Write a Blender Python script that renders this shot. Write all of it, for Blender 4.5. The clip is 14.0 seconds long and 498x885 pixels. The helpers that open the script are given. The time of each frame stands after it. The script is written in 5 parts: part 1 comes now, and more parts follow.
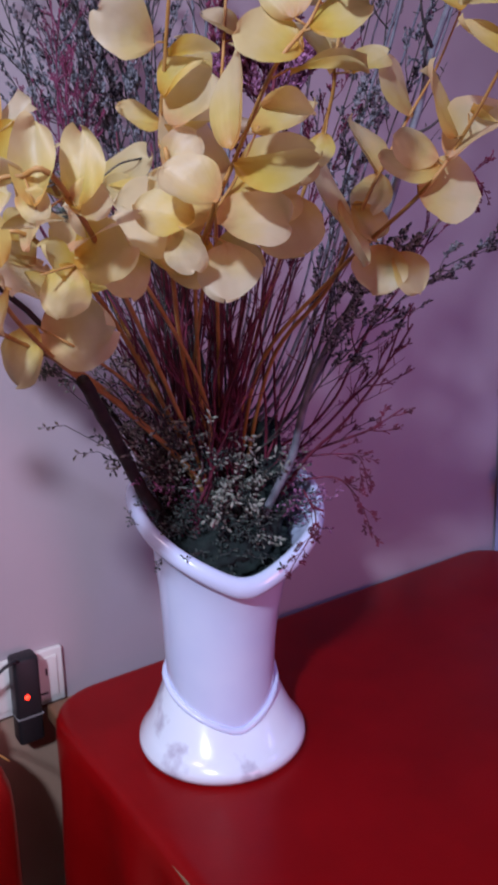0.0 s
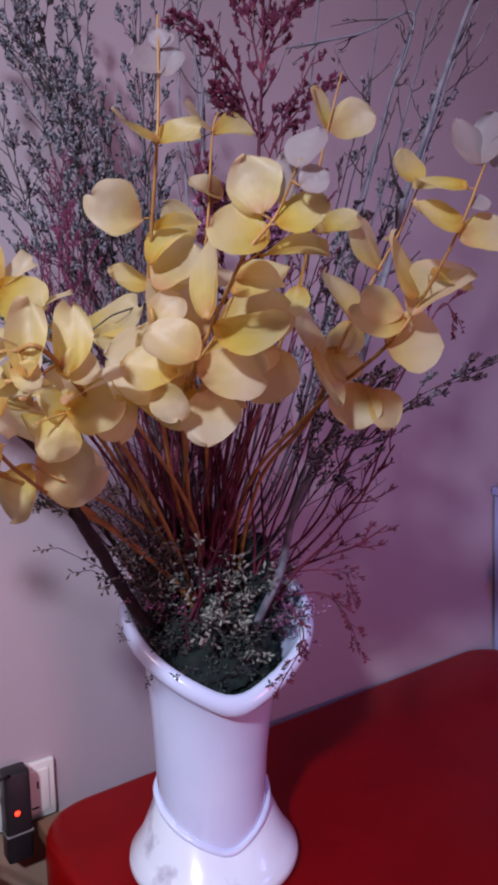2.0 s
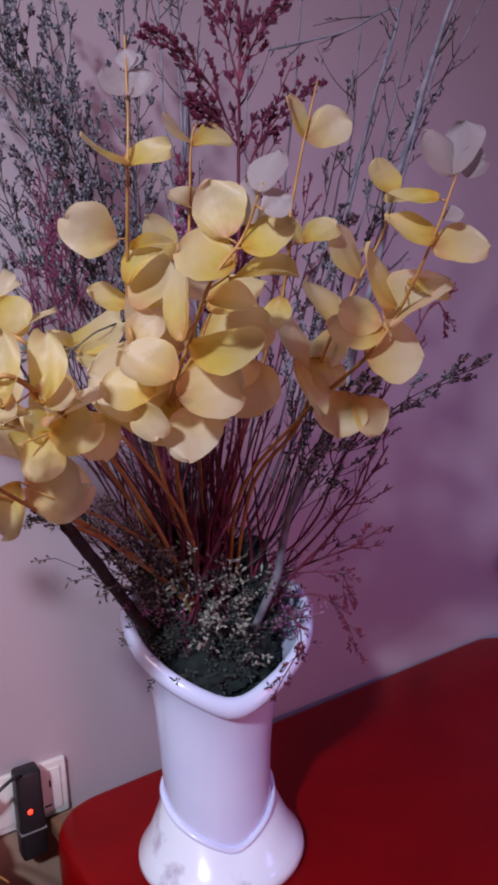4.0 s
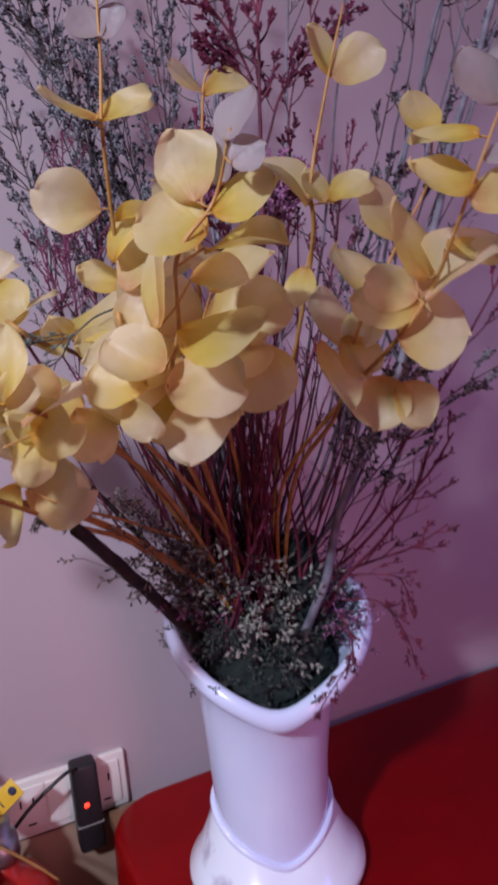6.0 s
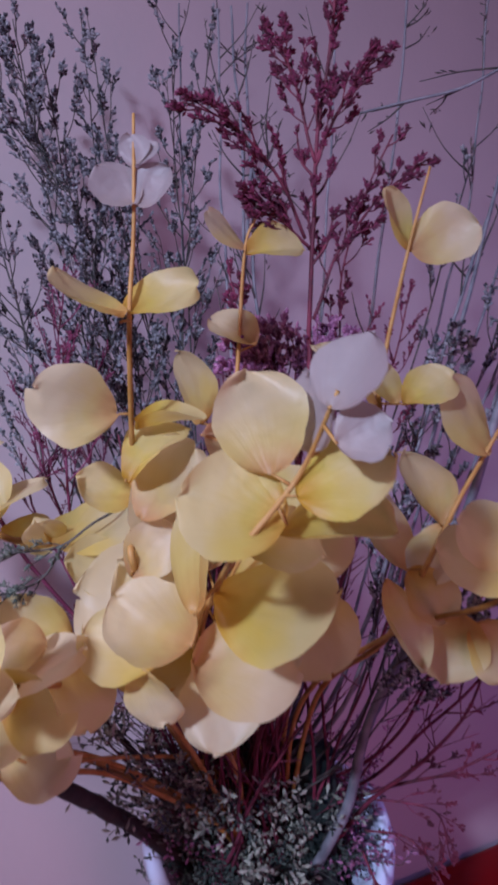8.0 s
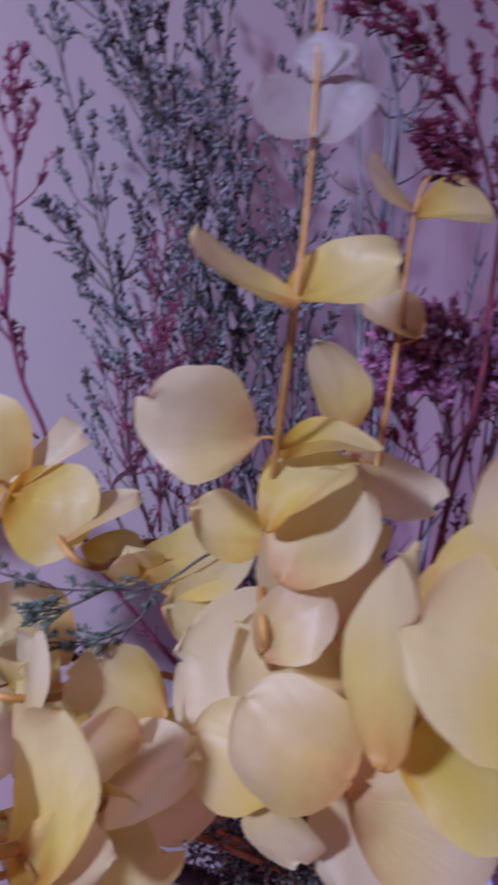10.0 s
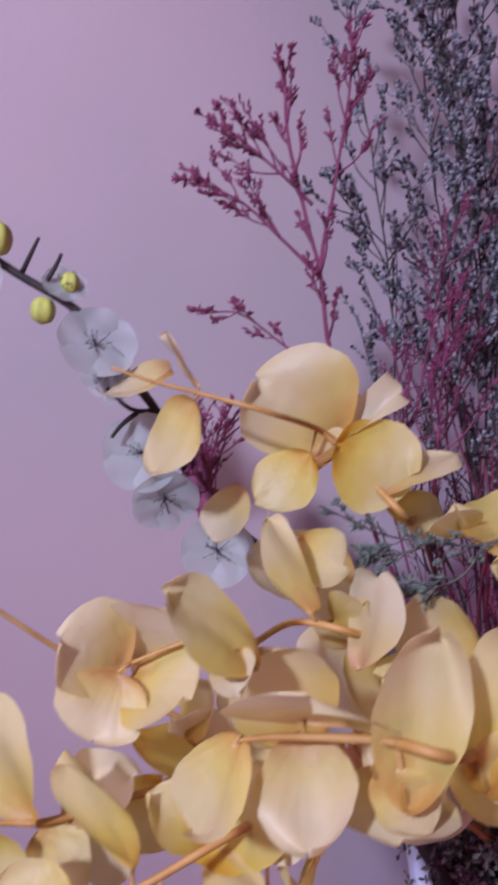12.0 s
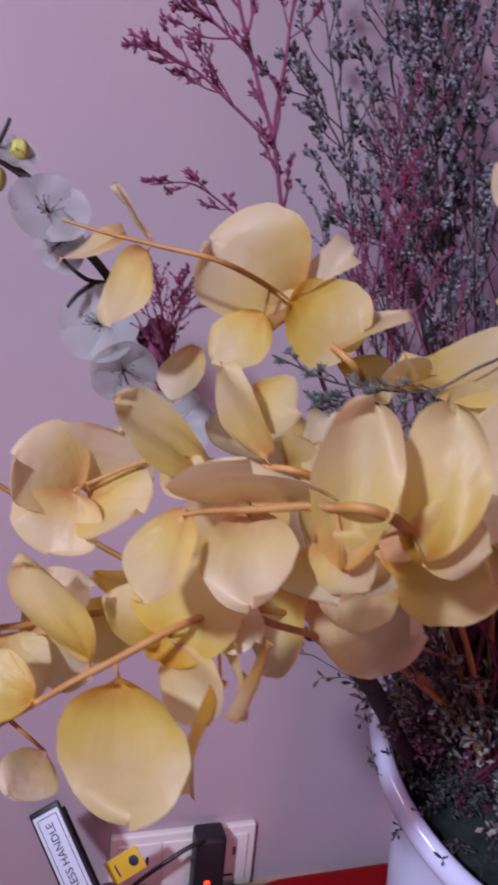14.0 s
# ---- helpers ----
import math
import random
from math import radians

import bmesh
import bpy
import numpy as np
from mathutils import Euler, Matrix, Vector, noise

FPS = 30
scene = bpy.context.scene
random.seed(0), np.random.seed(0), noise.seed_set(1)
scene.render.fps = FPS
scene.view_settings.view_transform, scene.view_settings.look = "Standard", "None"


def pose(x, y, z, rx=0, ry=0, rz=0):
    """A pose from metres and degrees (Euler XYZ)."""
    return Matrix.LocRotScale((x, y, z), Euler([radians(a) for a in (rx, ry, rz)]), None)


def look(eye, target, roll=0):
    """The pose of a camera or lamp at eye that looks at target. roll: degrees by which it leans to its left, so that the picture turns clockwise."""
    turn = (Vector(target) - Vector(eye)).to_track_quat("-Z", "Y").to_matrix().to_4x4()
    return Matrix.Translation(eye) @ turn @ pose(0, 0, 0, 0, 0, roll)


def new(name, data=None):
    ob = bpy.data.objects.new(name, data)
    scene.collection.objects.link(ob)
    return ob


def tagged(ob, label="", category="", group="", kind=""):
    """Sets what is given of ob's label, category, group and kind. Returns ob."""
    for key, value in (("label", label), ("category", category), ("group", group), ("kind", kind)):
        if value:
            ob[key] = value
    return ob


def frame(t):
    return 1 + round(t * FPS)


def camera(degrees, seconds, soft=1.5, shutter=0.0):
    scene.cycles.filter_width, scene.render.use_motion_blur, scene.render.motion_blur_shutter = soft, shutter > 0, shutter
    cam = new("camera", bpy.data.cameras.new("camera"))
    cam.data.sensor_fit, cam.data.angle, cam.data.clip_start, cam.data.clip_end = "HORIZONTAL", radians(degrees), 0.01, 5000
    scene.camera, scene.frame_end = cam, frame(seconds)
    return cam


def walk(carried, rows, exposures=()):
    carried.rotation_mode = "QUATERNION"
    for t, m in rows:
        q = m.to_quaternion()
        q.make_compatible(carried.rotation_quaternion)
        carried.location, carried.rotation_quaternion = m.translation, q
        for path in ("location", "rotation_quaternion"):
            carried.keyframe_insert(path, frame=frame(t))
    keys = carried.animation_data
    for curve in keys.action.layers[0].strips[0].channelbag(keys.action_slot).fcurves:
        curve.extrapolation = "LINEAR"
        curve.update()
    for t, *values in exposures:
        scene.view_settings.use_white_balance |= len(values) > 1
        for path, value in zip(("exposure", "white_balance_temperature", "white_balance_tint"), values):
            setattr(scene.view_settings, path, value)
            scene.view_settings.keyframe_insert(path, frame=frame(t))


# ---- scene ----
cam = camera(37.9, 14.0, soft=3.4, shutter=0.7)
PATH = [
    (0, (-0.4929, -0.7901, 1.3793), (0.0630, 0.0165, 1.1782), -1.60),
    (0.5, (-0.4865, -0.7907, 1.3880), (0.0523, 0.0335, 1.2136), -2.57),
    (1, (-0.4848, -0.8007, 1.3973), (0.0546, 0.0321, 1.2732), -2.08),
    (1.5, (-0.4852, -0.8138, 1.4163), (0.0631, 0.0172, 1.3219), -2.24),
    (2, (-0.4878, -0.8254, 1.4345), (0.0723, -0.0024, 1.3394), -1.86),
    (2.5, (-0.4926, -0.8384, 1.4539), (0.0741, -0.0212, 1.3484), -1.74),
    (5, (-0.4187, -0.8465, 1.4608), (0.0649, 0.0184, 1.3266), -6.47),
    (5.5, (-0.3901, -0.8451, 1.4561), (0.0316, 0.0502, 1.3127), -5.95),
    (6, (-0.3442, -0.8039, 1.4676), (0.0554, 0.1007, 1.3191), -5.29),
    (6.5, (-0.3201, -0.7643, 1.5004), (0.0541, 0.1584, 1.4075), -3.42),
    (7, (-0.3298, -0.7310, 1.5290), (0.0980, 0.1704, 1.4627), -3.28),
    (9.5, (-0.3046, -0.5518, 1.6026), (0.1301, 0.3447, 1.5176), -0.26),
    (10, (-0.3175, -0.5285, 1.5976), (0.0565, 0.3913, 1.4794), 1.54),
    (10.5, (-0.3468, -0.5126, 1.5971), (-0.0069, 0.4194, 1.4710), 4.16),
    (11, (-0.3692, -0.5089, 1.5872), (-0.0966, 0.4461, 1.4705), 4.39),
    (11.5, (-0.4065, -0.5035, 1.5854), (-0.1734, 0.4617, 1.4669), 4.80),
    (12, (-0.4354, -0.5085, 1.5725), (-0.2038, 0.4544, 1.4340), 5.85),
    (12.5, (-0.4507, -0.5082, 1.5546), (-0.2248, 0.4538, 1.4012), 6.13),
    (13, (-0.4517, -0.5081, 1.5428), (-0.2172, 0.4496, 1.3762), 6.03),
    (13.5, (-0.4396, -0.5173, 1.5296), (-0.1912, 0.4335, 1.3445), 5.60),
    (14, (-0.4239, -0.5279, 1.5185), (-0.1547, 0.4157, 1.3259), 5.18),
]
# the phone opens up on the whole bunch and cools its balance close to the leaves
EXPOSURES = [(0.0, 0.12, 5900, 9), (2.5, 0.08, 6350, 11), (5.0, 0.05, 6450, 12), (7.0, 0.06, 6100, 13), (9.5, -0.20, 5400, 20), (11.0, 0.06, 5650, 20), (11.9, 0.08, 5900, 22), (12.6, -0.08, 6100, 23), (14.0, -0.08, 6250, 24)]
walk(cam, [(t, look(eye, target, roll)) for t, eye, target, roll in PATH], EXPOSURES)

# ---- light ----
TABLE_Z = 0.75
WALL_Y = 0.297
WALL_X = 1.58
world = bpy.data.worlds.new("room_world")
scene.world = world
world.use_nodes = True
world.node_tree.nodes["Background"].inputs["Color"].default_value = (0.30, 0.24, 0.36, 1)
world.node_tree.nodes["Background"].inputs["Strength"].default_value = 0.02


def lamp(name, eye, target, size, watts, colour, spread=180):
    data = bpy.data.lights.new(name, "AREA")
    data.shape, data.size, data.energy, data.color = "DISK", size, watts, colour
    data.spread = radians(spread)
    ob = new(name, data)
    ob.matrix_world = look(eye, target)
    return ob


# a small bluish lamp in front, a ceiling lamp beyond the leaves, and the coloured lights low in the room
lamp("key_lamp", (-1.38, -1.25, 2.28), (0.0, 0.1, 1.15), 0.13, 12.0, (0.76, 0.81, 1.0), 100)
lamp("ceiling_lamp", (-1.20, -0.32, 2.45), (-0.35, -0.05, 0.9), 0.50, 5.0, (1.0, 0.75, 0.88), 140)
lamp("red_lamp", (0.25, -2.30, 1.05), (0.1, 0.1, 1.2), 0.8, 5.0, (1.0, 0.34, 0.51), 120)
lamp("blue_lamp", (0.62, -0.75, 1.45), (0.95, 0.25, 1.0), 0.25, 1.7, (0.30, 0.27, 1.0))


# ---- materials ----
def material(name, colour, rough=0.5, metal=0.0, colour2=None, scale=20.0, bump=0.0, bump_scale=80.0, coat=0.0, island=0.0, object_random=0.0):
    m = bpy.data.materials.new(name)
    m.use_nodes = True
    nt = m.node_tree
    b = nt.nodes["Principled BSDF"]
    b.inputs["Roughness"].default_value, b.inputs["Metallic"].default_value = rough, metal
    b.inputs["Coat Weight"].default_value = coat
    b.inputs["Base Color"].default_value = (*colour, 1)
    co = nt.nodes.new("ShaderNodeTexCoord")
    if colour2:
        n = nt.nodes.new("ShaderNodeTexNoise")
        n.inputs["Scale"].default_value, n.inputs["Detail"].default_value = scale, 6
        nt.links.new(co.outputs["Object"], n.inputs["Vector"])
        r = nt.nodes.new("ShaderNodeValToRGB")
        r.color_ramp.elements[0].position, r.color_ramp.elements[1].position = 0.35, 0.65
        r.color_ramp.elements[0].color, r.color_ramp.elements[1].color = (*colour, 1), (*colour2, 1)
        source = n.outputs["Fac"]
        if island:
            g = nt.nodes.new("ShaderNodeNewGeometry")
            mix = nt.nodes.new("ShaderNodeMix")
            mix.inputs[0].default_value = island
            nt.links.new(n.outputs["Fac"], mix.inputs[2])
            nt.links.new(g.outputs["Random Per Island"], mix.inputs[3])
            source = mix.outputs[0]
        nt.links.new(source, r.inputs["Fac"])
        nt.links.new(r.outputs["Color"], b.inputs["Base Color"])
    if bump:
        n2 = nt.nodes.new("ShaderNodeTexNoise")
        n2.inputs["Scale"].default_value, n2.inputs["Detail"].default_value = bump_scale, 5
        nt.links.new(co.outputs["Object"], n2.inputs["Vector"])
        bp = nt.nodes.new("ShaderNodeBump")
        bp.inputs["Strength"].default_value, bp.inputs["Distance"].default_value = bump, 0.002
        nt.links.new(n2.outputs["Fac"], bp.inputs["Height"])
        nt.links.new(bp.outputs["Normal"], b.inputs["Normal"])
    return m


def leaf_material(name, low, middle, high, one, other, thin=0.3):
    m = bpy.data.materials.new(name)
    m.use_nodes = True
    nt = m.node_tree
    b = nt.nodes["Principled BSDF"]
    b.inputs["Roughness"].default_value = 0.45
    co = nt.nodes.new("ShaderNodeTexCoord")
    sep = nt.nodes.new("ShaderNodeSeparateXYZ")
    nt.links.new(co.outputs["Object"], sep.inputs[0])
    n = nt.nodes.new("ShaderNodeTexNoise")
    n.inputs["Scale"].default_value = 3.0
    nt.links.new(co.outputs["Object"], n.inputs["Vector"])
    add = nt.nodes.new("ShaderNodeMath")
    add.operation = "MULTIPLY_ADD"
    add.inputs[1].default_value = 0.5
    nt.links.new(n.outputs["Fac"], add.inputs[0])
    nt.links.new(sep.outputs["Y"], add.inputs[2])
    r = nt.nodes.new("ShaderNodeValToRGB")
    e = r.color_ramp.elements
    e[0].position, e[0].color = 0.29, (*low, 1)
    e[1].position, e[1].color = 0.95, (*high, 1)
    mid = e.new(0.58)
    mid.color = (*middle, 1)
    nt.links.new(add.outputs[0], r.inputs["Fac"])
    oi = nt.nodes.new("ShaderNodeObjectInfo")
    tint = nt.nodes.new("ShaderNodeMix")
    tint.data_type, tint.blend_type = "RGBA", "MIX"
    r2 = nt.nodes.new("ShaderNodeValToRGB")
    r2.color_ramp.elements[0].color, r2.color_ramp.elements[1].color = (*one, 1), (*other, 1)
    nt.links.new(oi.outputs["Random"], r2.inputs["Fac"])
    tint.inputs[0].default_value = 0.36
    nt.links.new(r.outputs["Color"], tint.inputs[6])
    nt.links.new(r2.outputs["Color"], tint.inputs[7])
    crinkle = nt.nodes.new("ShaderNodeTexNoise")
    crinkle.inputs["Scale"].default_value, crinkle.inputs["Detail"].default_value = 6.0, 5
    nt.links.new(co.outputs["Object"], crinkle.inputs["Vector"])
    bp = nt.nodes.new("ShaderNodeBump")
    bp.inputs["Strength"].default_value, bp.inputs["Distance"].default_value = 0.16, 0.003
    fan = nt.nodes.new("ShaderNodeMath")
    fan.operation = "ARCTAN2"
    lift = nt.nodes.new("ShaderNodeMath")
    lift.inputs[1].default_value = 0.12
    nt.links.new(sep.outputs["Y"], lift.inputs[0])
    nt.links.new(sep.outputs["X"], fan.inputs[0])
    nt.links.new(lift.outputs[0], fan.inputs[1])
    vein_at = nt.nodes.new("ShaderNodeCombineXYZ")
    nt.links.new(fan.outputs[0], vein_at.inputs["X"])
    short = nt.nodes.new("ShaderNodeMath")
    short.operation = "MULTIPLY"
    short.inputs[1].default_value = 0.12
    nt.links.new(sep.outputs["Y"], short.inputs[0])
    nt.links.new(short.outputs[0], vein_at.inputs["Y"])
    nt.links.new(oi.outputs["Random"], vein_at.inputs["Z"])
    vein = nt.nodes.new("ShaderNodeTexNoise")
    vein.inputs["Scale"].default_value, vein.inputs["Detail"].default_value = 9.0, 3
    nt.links.new(vein_at.outputs[0], vein.inputs["Vector"])
    both = nt.nodes.new("ShaderNodeMath")
    nt.links.new(crinkle.outputs["Fac"], both.inputs[0])
    nt.links.new(vein.outputs["Fac"], both.inputs[1])
    nt.links.new(both.outputs[0], bp.inputs["Height"])
    nt.links.new(bp.outputs["Normal"], b.inputs["Normal"])
    shade = nt.nodes.new("ShaderNodeMix")
    shade.data_type, shade.blend_type = "RGBA", "SOFT_LIGHT"
    shade.inputs[0].default_value = 0.09
    nt.links.new(tint.outputs[2], shade.inputs[6])
    nt.links.new(vein.outputs["Fac"], shade.inputs[7])
    nt.links.new(shade.outputs[2], b.inputs["Base Color"])
    tr = nt.nodes.new("ShaderNodeBsdfTranslucent")
    nt.links.new(shade.outputs[2], tr.inputs["Color"])
    mx = nt.nodes.new("ShaderNodeMixShader")
    mx.inputs[0].default_value = thin
    nt.links.new(b.outputs[0], mx.inputs[1])
    nt.links.new(tr.outputs[0], mx.inputs[2])
    nt.links.new(mx.outputs[0], nt.nodes["Material Output"].inputs["Surface"])
    return m


MAT_WALL = material("mauve_paint", (0.42, 0.345, 0.372), 0.75, colour2=(0.45, 0.365, 0.39), scale=3, bump=0.15, bump_scale=120)
MAT_RED = material("red_cloth", (0.20, 0.0015, 0.002), 0.28, colour2=(0.24, 0.002, 0.003), scale=9, bump=0.1, bump_scale=300)
MAT_RED.node_tree.nodes["Principled BSDF"].inputs["Specular IOR Level"].default_value = 0.14
MAT_CERAMIC = material("white_ceramic", (0.64, 0.71, 0.93), 0.2, colour2=(0.68, 0.75, 0.95), scale=14, coat=0.4)
# body glaze made paler for the bluish light on the foot, plus real smudges
MAT_LIT_FOOT = material("smudged_lit_ceramic", (0.78, 0.86, 0.96), 0.22, colour2=(0.80, 0.88, 0.97), scale=11, coat=0.4)
smudge = MAT_LIT_FOOT.node_tree.nodes["Color Ramp"].color_ramp
smudge.elements[0].position, smudge.elements[0].color = 0.33, (0.50, 0.50, 0.60, 1)
smudge.elements[1].position = 0.40
MAT_LEAF = leaf_material("cream_leaf", (0.58, 0.26, 0.02), (0.70, 0.55, 0.13), (0.73, 0.63, 0.38), (0.72, 0.57, 0.08), (0.79, 0.66, 0.55), 0.58)
MAT_PALE = leaf_material("pale_leaf", (0.42, 0.33, 0.31), (0.42, 0.36, 0.37), (0.43, 0.375, 0.39), (0.42, 0.37, 0.37), (0.44, 0.385, 0.41), 0.55)
MAT_TWIG = material("ochre_stem", (0.31, 0.145, 0.028), 0.6, colour2=(0.41, 0.225, 0.065), scale=60)
MAT_BURG = material("burgundy_bloom", (0.06, 0.007, 0.024), 0.8, colour2=(0.16, 0.019, 0.065), scale=40, island=0.6)
MAT_BURG_STEM = material("burgundy_stem", (0.055, 0.007, 0.018), 0.7, colour2=(0.18, 0.022, 0.055), scale=60)
MAT_GREY = material("grey_bloom", (0.032, 0.031, 0.042), 0.85, colour2=(0.26, 0.255, 0.285), scale=40, island=0.6)
MAT_GREY_STEM = material("grey_stem", (0.025, 0.025, 0.026), 0.8, colour2=(0.08, 0.07, 0.065), scale=60)
MAT_DARK = material("dark_bark", (0.010, 0.006, 0.006), 0.75, colour2=(0.030, 0.017, 0.017), scale=60, bump=0.4)
MAT_BLUE_TWIG = material("blue_grey_twig", (0.10, 0.105, 0.13), 0.75, colour2=(0.21, 0.21, 0.245), scale=50)
MAT_PLASTIC_W = material("white_plastic", (0.78, 0.77, 0.72), 0.4, colour2=(0.72, 0.70, 0.64), scale=15)
MAT_BLACK = material("black_plastic", (0.012, 0.012, 0.014), 0.45, bump=0.1)
MAT_WOOD = material("brown_wood", (0.16, 0.08, 0.04), 0.5, colour2=(0.24, 0.13, 0.07), scale=12, bump=0.2)
MAT_MAGENTA = material("magenta_bloom", (0.10, 0.014, 0.045), 0.8, colour2=(0.20, 0.035, 0.095), scale=40, island=0.5)
MAT_PLUM = material("plum_bloom", (0.17, 0.05, 0.13), 0.85, colour2=(0.38, 0.17, 0.31), scale=40, island=0.5)
MAT_SPRIG = material("sprig_green", (0.05, 0.07, 0.06), 0.85, colour2=(0.16, 0.18, 0.15), scale=40, island=0.5)
MAT_FILLER = material("filler_bloom", (0.025, 0.036, 0.034), 0.9, colour2=(0.25, 0.265, 0.22), scale=30, island=0.6)
# moss green, darkened further to stand for shade in the mouth
MAT_SHADED_MOSS_TIP = material("shaded_moss_tip", (0.008, 0.022, 0.020), 0.9, colour2=(0.070, 0.088, 0.074), scale=30, island=0.6)
MAT_PALE_FILLER = material("pale_filler_bloom", (0.12, 0.13, 0.10), 0.9, colour2=(0.34, 0.35, 0.29), scale=30, island=0.6)
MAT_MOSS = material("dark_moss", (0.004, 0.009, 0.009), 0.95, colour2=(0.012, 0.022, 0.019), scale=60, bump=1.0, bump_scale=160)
MAT_PETAL = leaf_material("white_petal", (0.58, 0.62, 0.58), (0.66, 0.69, 0.72), (0.70, 0.72, 0.78), (0.68, 0.69, 0.72), (0.71, 0.72, 0.78), 0.70)
MAT_BUD = material("green_bud", (0.30, 0.34, 0.05), 0.6, colour2=(0.45, 0.46, 0.10), scale=60)
MAT_LILAC = material("lilac_paint", (0.38, 0.38, 0.68), 0.45, colour2=(0.42, 0.42, 0.72), scale=8, bump=0.1)
MAT_PLASTIC_GREY = material("grey_plastic", (0.20, 0.20, 0.20), 0.5, bump=0.1)
MAT_DADO = material("tan_dado", (0.34, 0.22, 0.15), 0.6, colour2=(0.40, 0.27, 0.19), scale=6, bump=0.15)
MAT_EXT_RED = material("red_enamel", (0.45, 0.02, 0.015), 0.3, colour2=(0.40, 0.018, 0.012), scale=10, coat=0.3)
MAT_METAL = material("dull_metal", (0.45, 0.45, 0.46), 0.4, 1.0, colour2=(0.35, 0.35, 0.36), scale=50)
MAT_PLATE = material("pale_plate", (0.62, 0.70, 0.78), 0.4, colour2=(0.58, 0.66, 0.74), scale=30)
MAT_INK = material("dark_ink", (0.02, 0.025, 0.06), 0.6, bump=0.05)
MAT_YELLOW = material("yellow_plastic", (0.72, 0.48, 0.03), 0.45, colour2=(0.66, 0.43, 0.03), scale=40)
MAT_LED = material("red_light", (0.8, 0.03, 0.02), 0.4)
led = MAT_LED.node_tree.nodes["Principled BSDF"]
led.inputs["Emission Color"].default_value, led.inputs["Emission Strength"].default_value = (1.0, 0.03, 0.01, 1), 4.0
MAT_FLOOR = material("floor_tile", (0.30, 0.24, 0.20), 0.35, colour2=(0.36, 0.30, 0.26), scale=4)


# ---- builders ----
def mesh_object(name, bm, mat, parent=None, label="", smooth=True):
    me = bpy.data.meshes.new(name)
    bmesh.ops.recalc_face_normals(bm, faces=bm.faces)
    bm.to_mesh(me)
    bm.free()
    me.materials.append(mat)
    if smooth:
        me.shade_smooth()
    ob = new(name, me)
    if parent:
        ob.parent = parent
    if label:
        ob["label"] = label
    return ob


part = mesh_object


def box_bm(lo, hi, bevel=0.0):
    bm = bmesh.new()
    bmesh.ops.create_cube(bm, size=1)
    for v in bm.verts:
        v.co = Vector([lo[i] + (v.co[i] + 0.5) * (hi[i] - lo[i]) for i in range(3)])
    if bevel:
        bmesh.ops.bevel(bm, geom=bm.edges[:], offset=bevel, segments=3, affect="EDGES", profile=0.5)
    return bm


def slab(name, lo, hi, mat, bevel=0.0):
    return tagged(mesh_object(name, box_bm(lo, hi, bevel), mat, smooth=False), kind="structure")


def smooth_line(points, steps):
    """Catmull-Rom through the points."""
    p = [Vector(q) for q in points]
    p = [2 * p[0] - p[1]] + p + [2 * p[-1] - p[-2]]
    out = []
    for i in range(1, len(p) - 2):
        a, b, c, d = p[i - 1:i + 3]
        for k in range(steps):
            t = k / steps
            out.append(0.5 * (2 * b + (c - a) * t + (2 * a - 5 * b + 4 * c - d) * t * t + (3 * b - a - 3 * c + d) * t ** 3))
    return out + [p[-2]]


def tube(bm, line, r0, r1, sides=6):
    """A tapered tube along a line of points, closed at both ends."""
    rings = []
    side = Vector((0.3, 0.9, 0.2))
    for i, q in enumerate(line):
        d = (line[min(i + 1, len(line) - 1)] - line[max(i - 1, 0)]).normalized()
        u = d.cross(side).normalized()
        side = u.cross(d).normalized() * 1.0
        w = d.cross(u)
        r = r0 + (r1 - r0) * i / max(1, len(line) - 1)
        rings.append([bm.verts.new(q + r * (math.cos(a) * u + math.sin(a) * w)) for a in [math.tau * k / sides for k in range(sides)]])
    for a, b in zip(rings, rings[1:]):
        for k in range(sides):
            bm.faces.new((a[k], a[(k + 1) % sides], b[(k + 1) % sides], b[k]))
    bm.faces.new(rings[0][::-1])
    bm.faces.new(rings[-1])


# ---- the room ----
slab("floor", (-2.4, -2.6, -0.05), (1.7, 0.45, 0.0), MAT_FLOOR)
slab("wall_north", (-2.4, WALL_Y, 0.0), (1.7, WALL_Y + 0.12, 2.75), MAT_WALL)
slab("wall_east", (WALL_X, -2.6, 0.0), (WALL_X + 0.12, WALL_Y - 0.003, 2.75), MAT_WALL)
slab("wall_west", (-2.52, -2.6, 0.0), (-2.403, 0.45, 2.75), MAT_WALL)
slab("wall_south", (-2.4, -2.72, 0.0), (1.57, -2.603, 2.75), MAT_WALL)
slab("ceiling", (-2.5, -2.7, 2.753), (1.7, 0.45, 2.85), MAT_WALL)


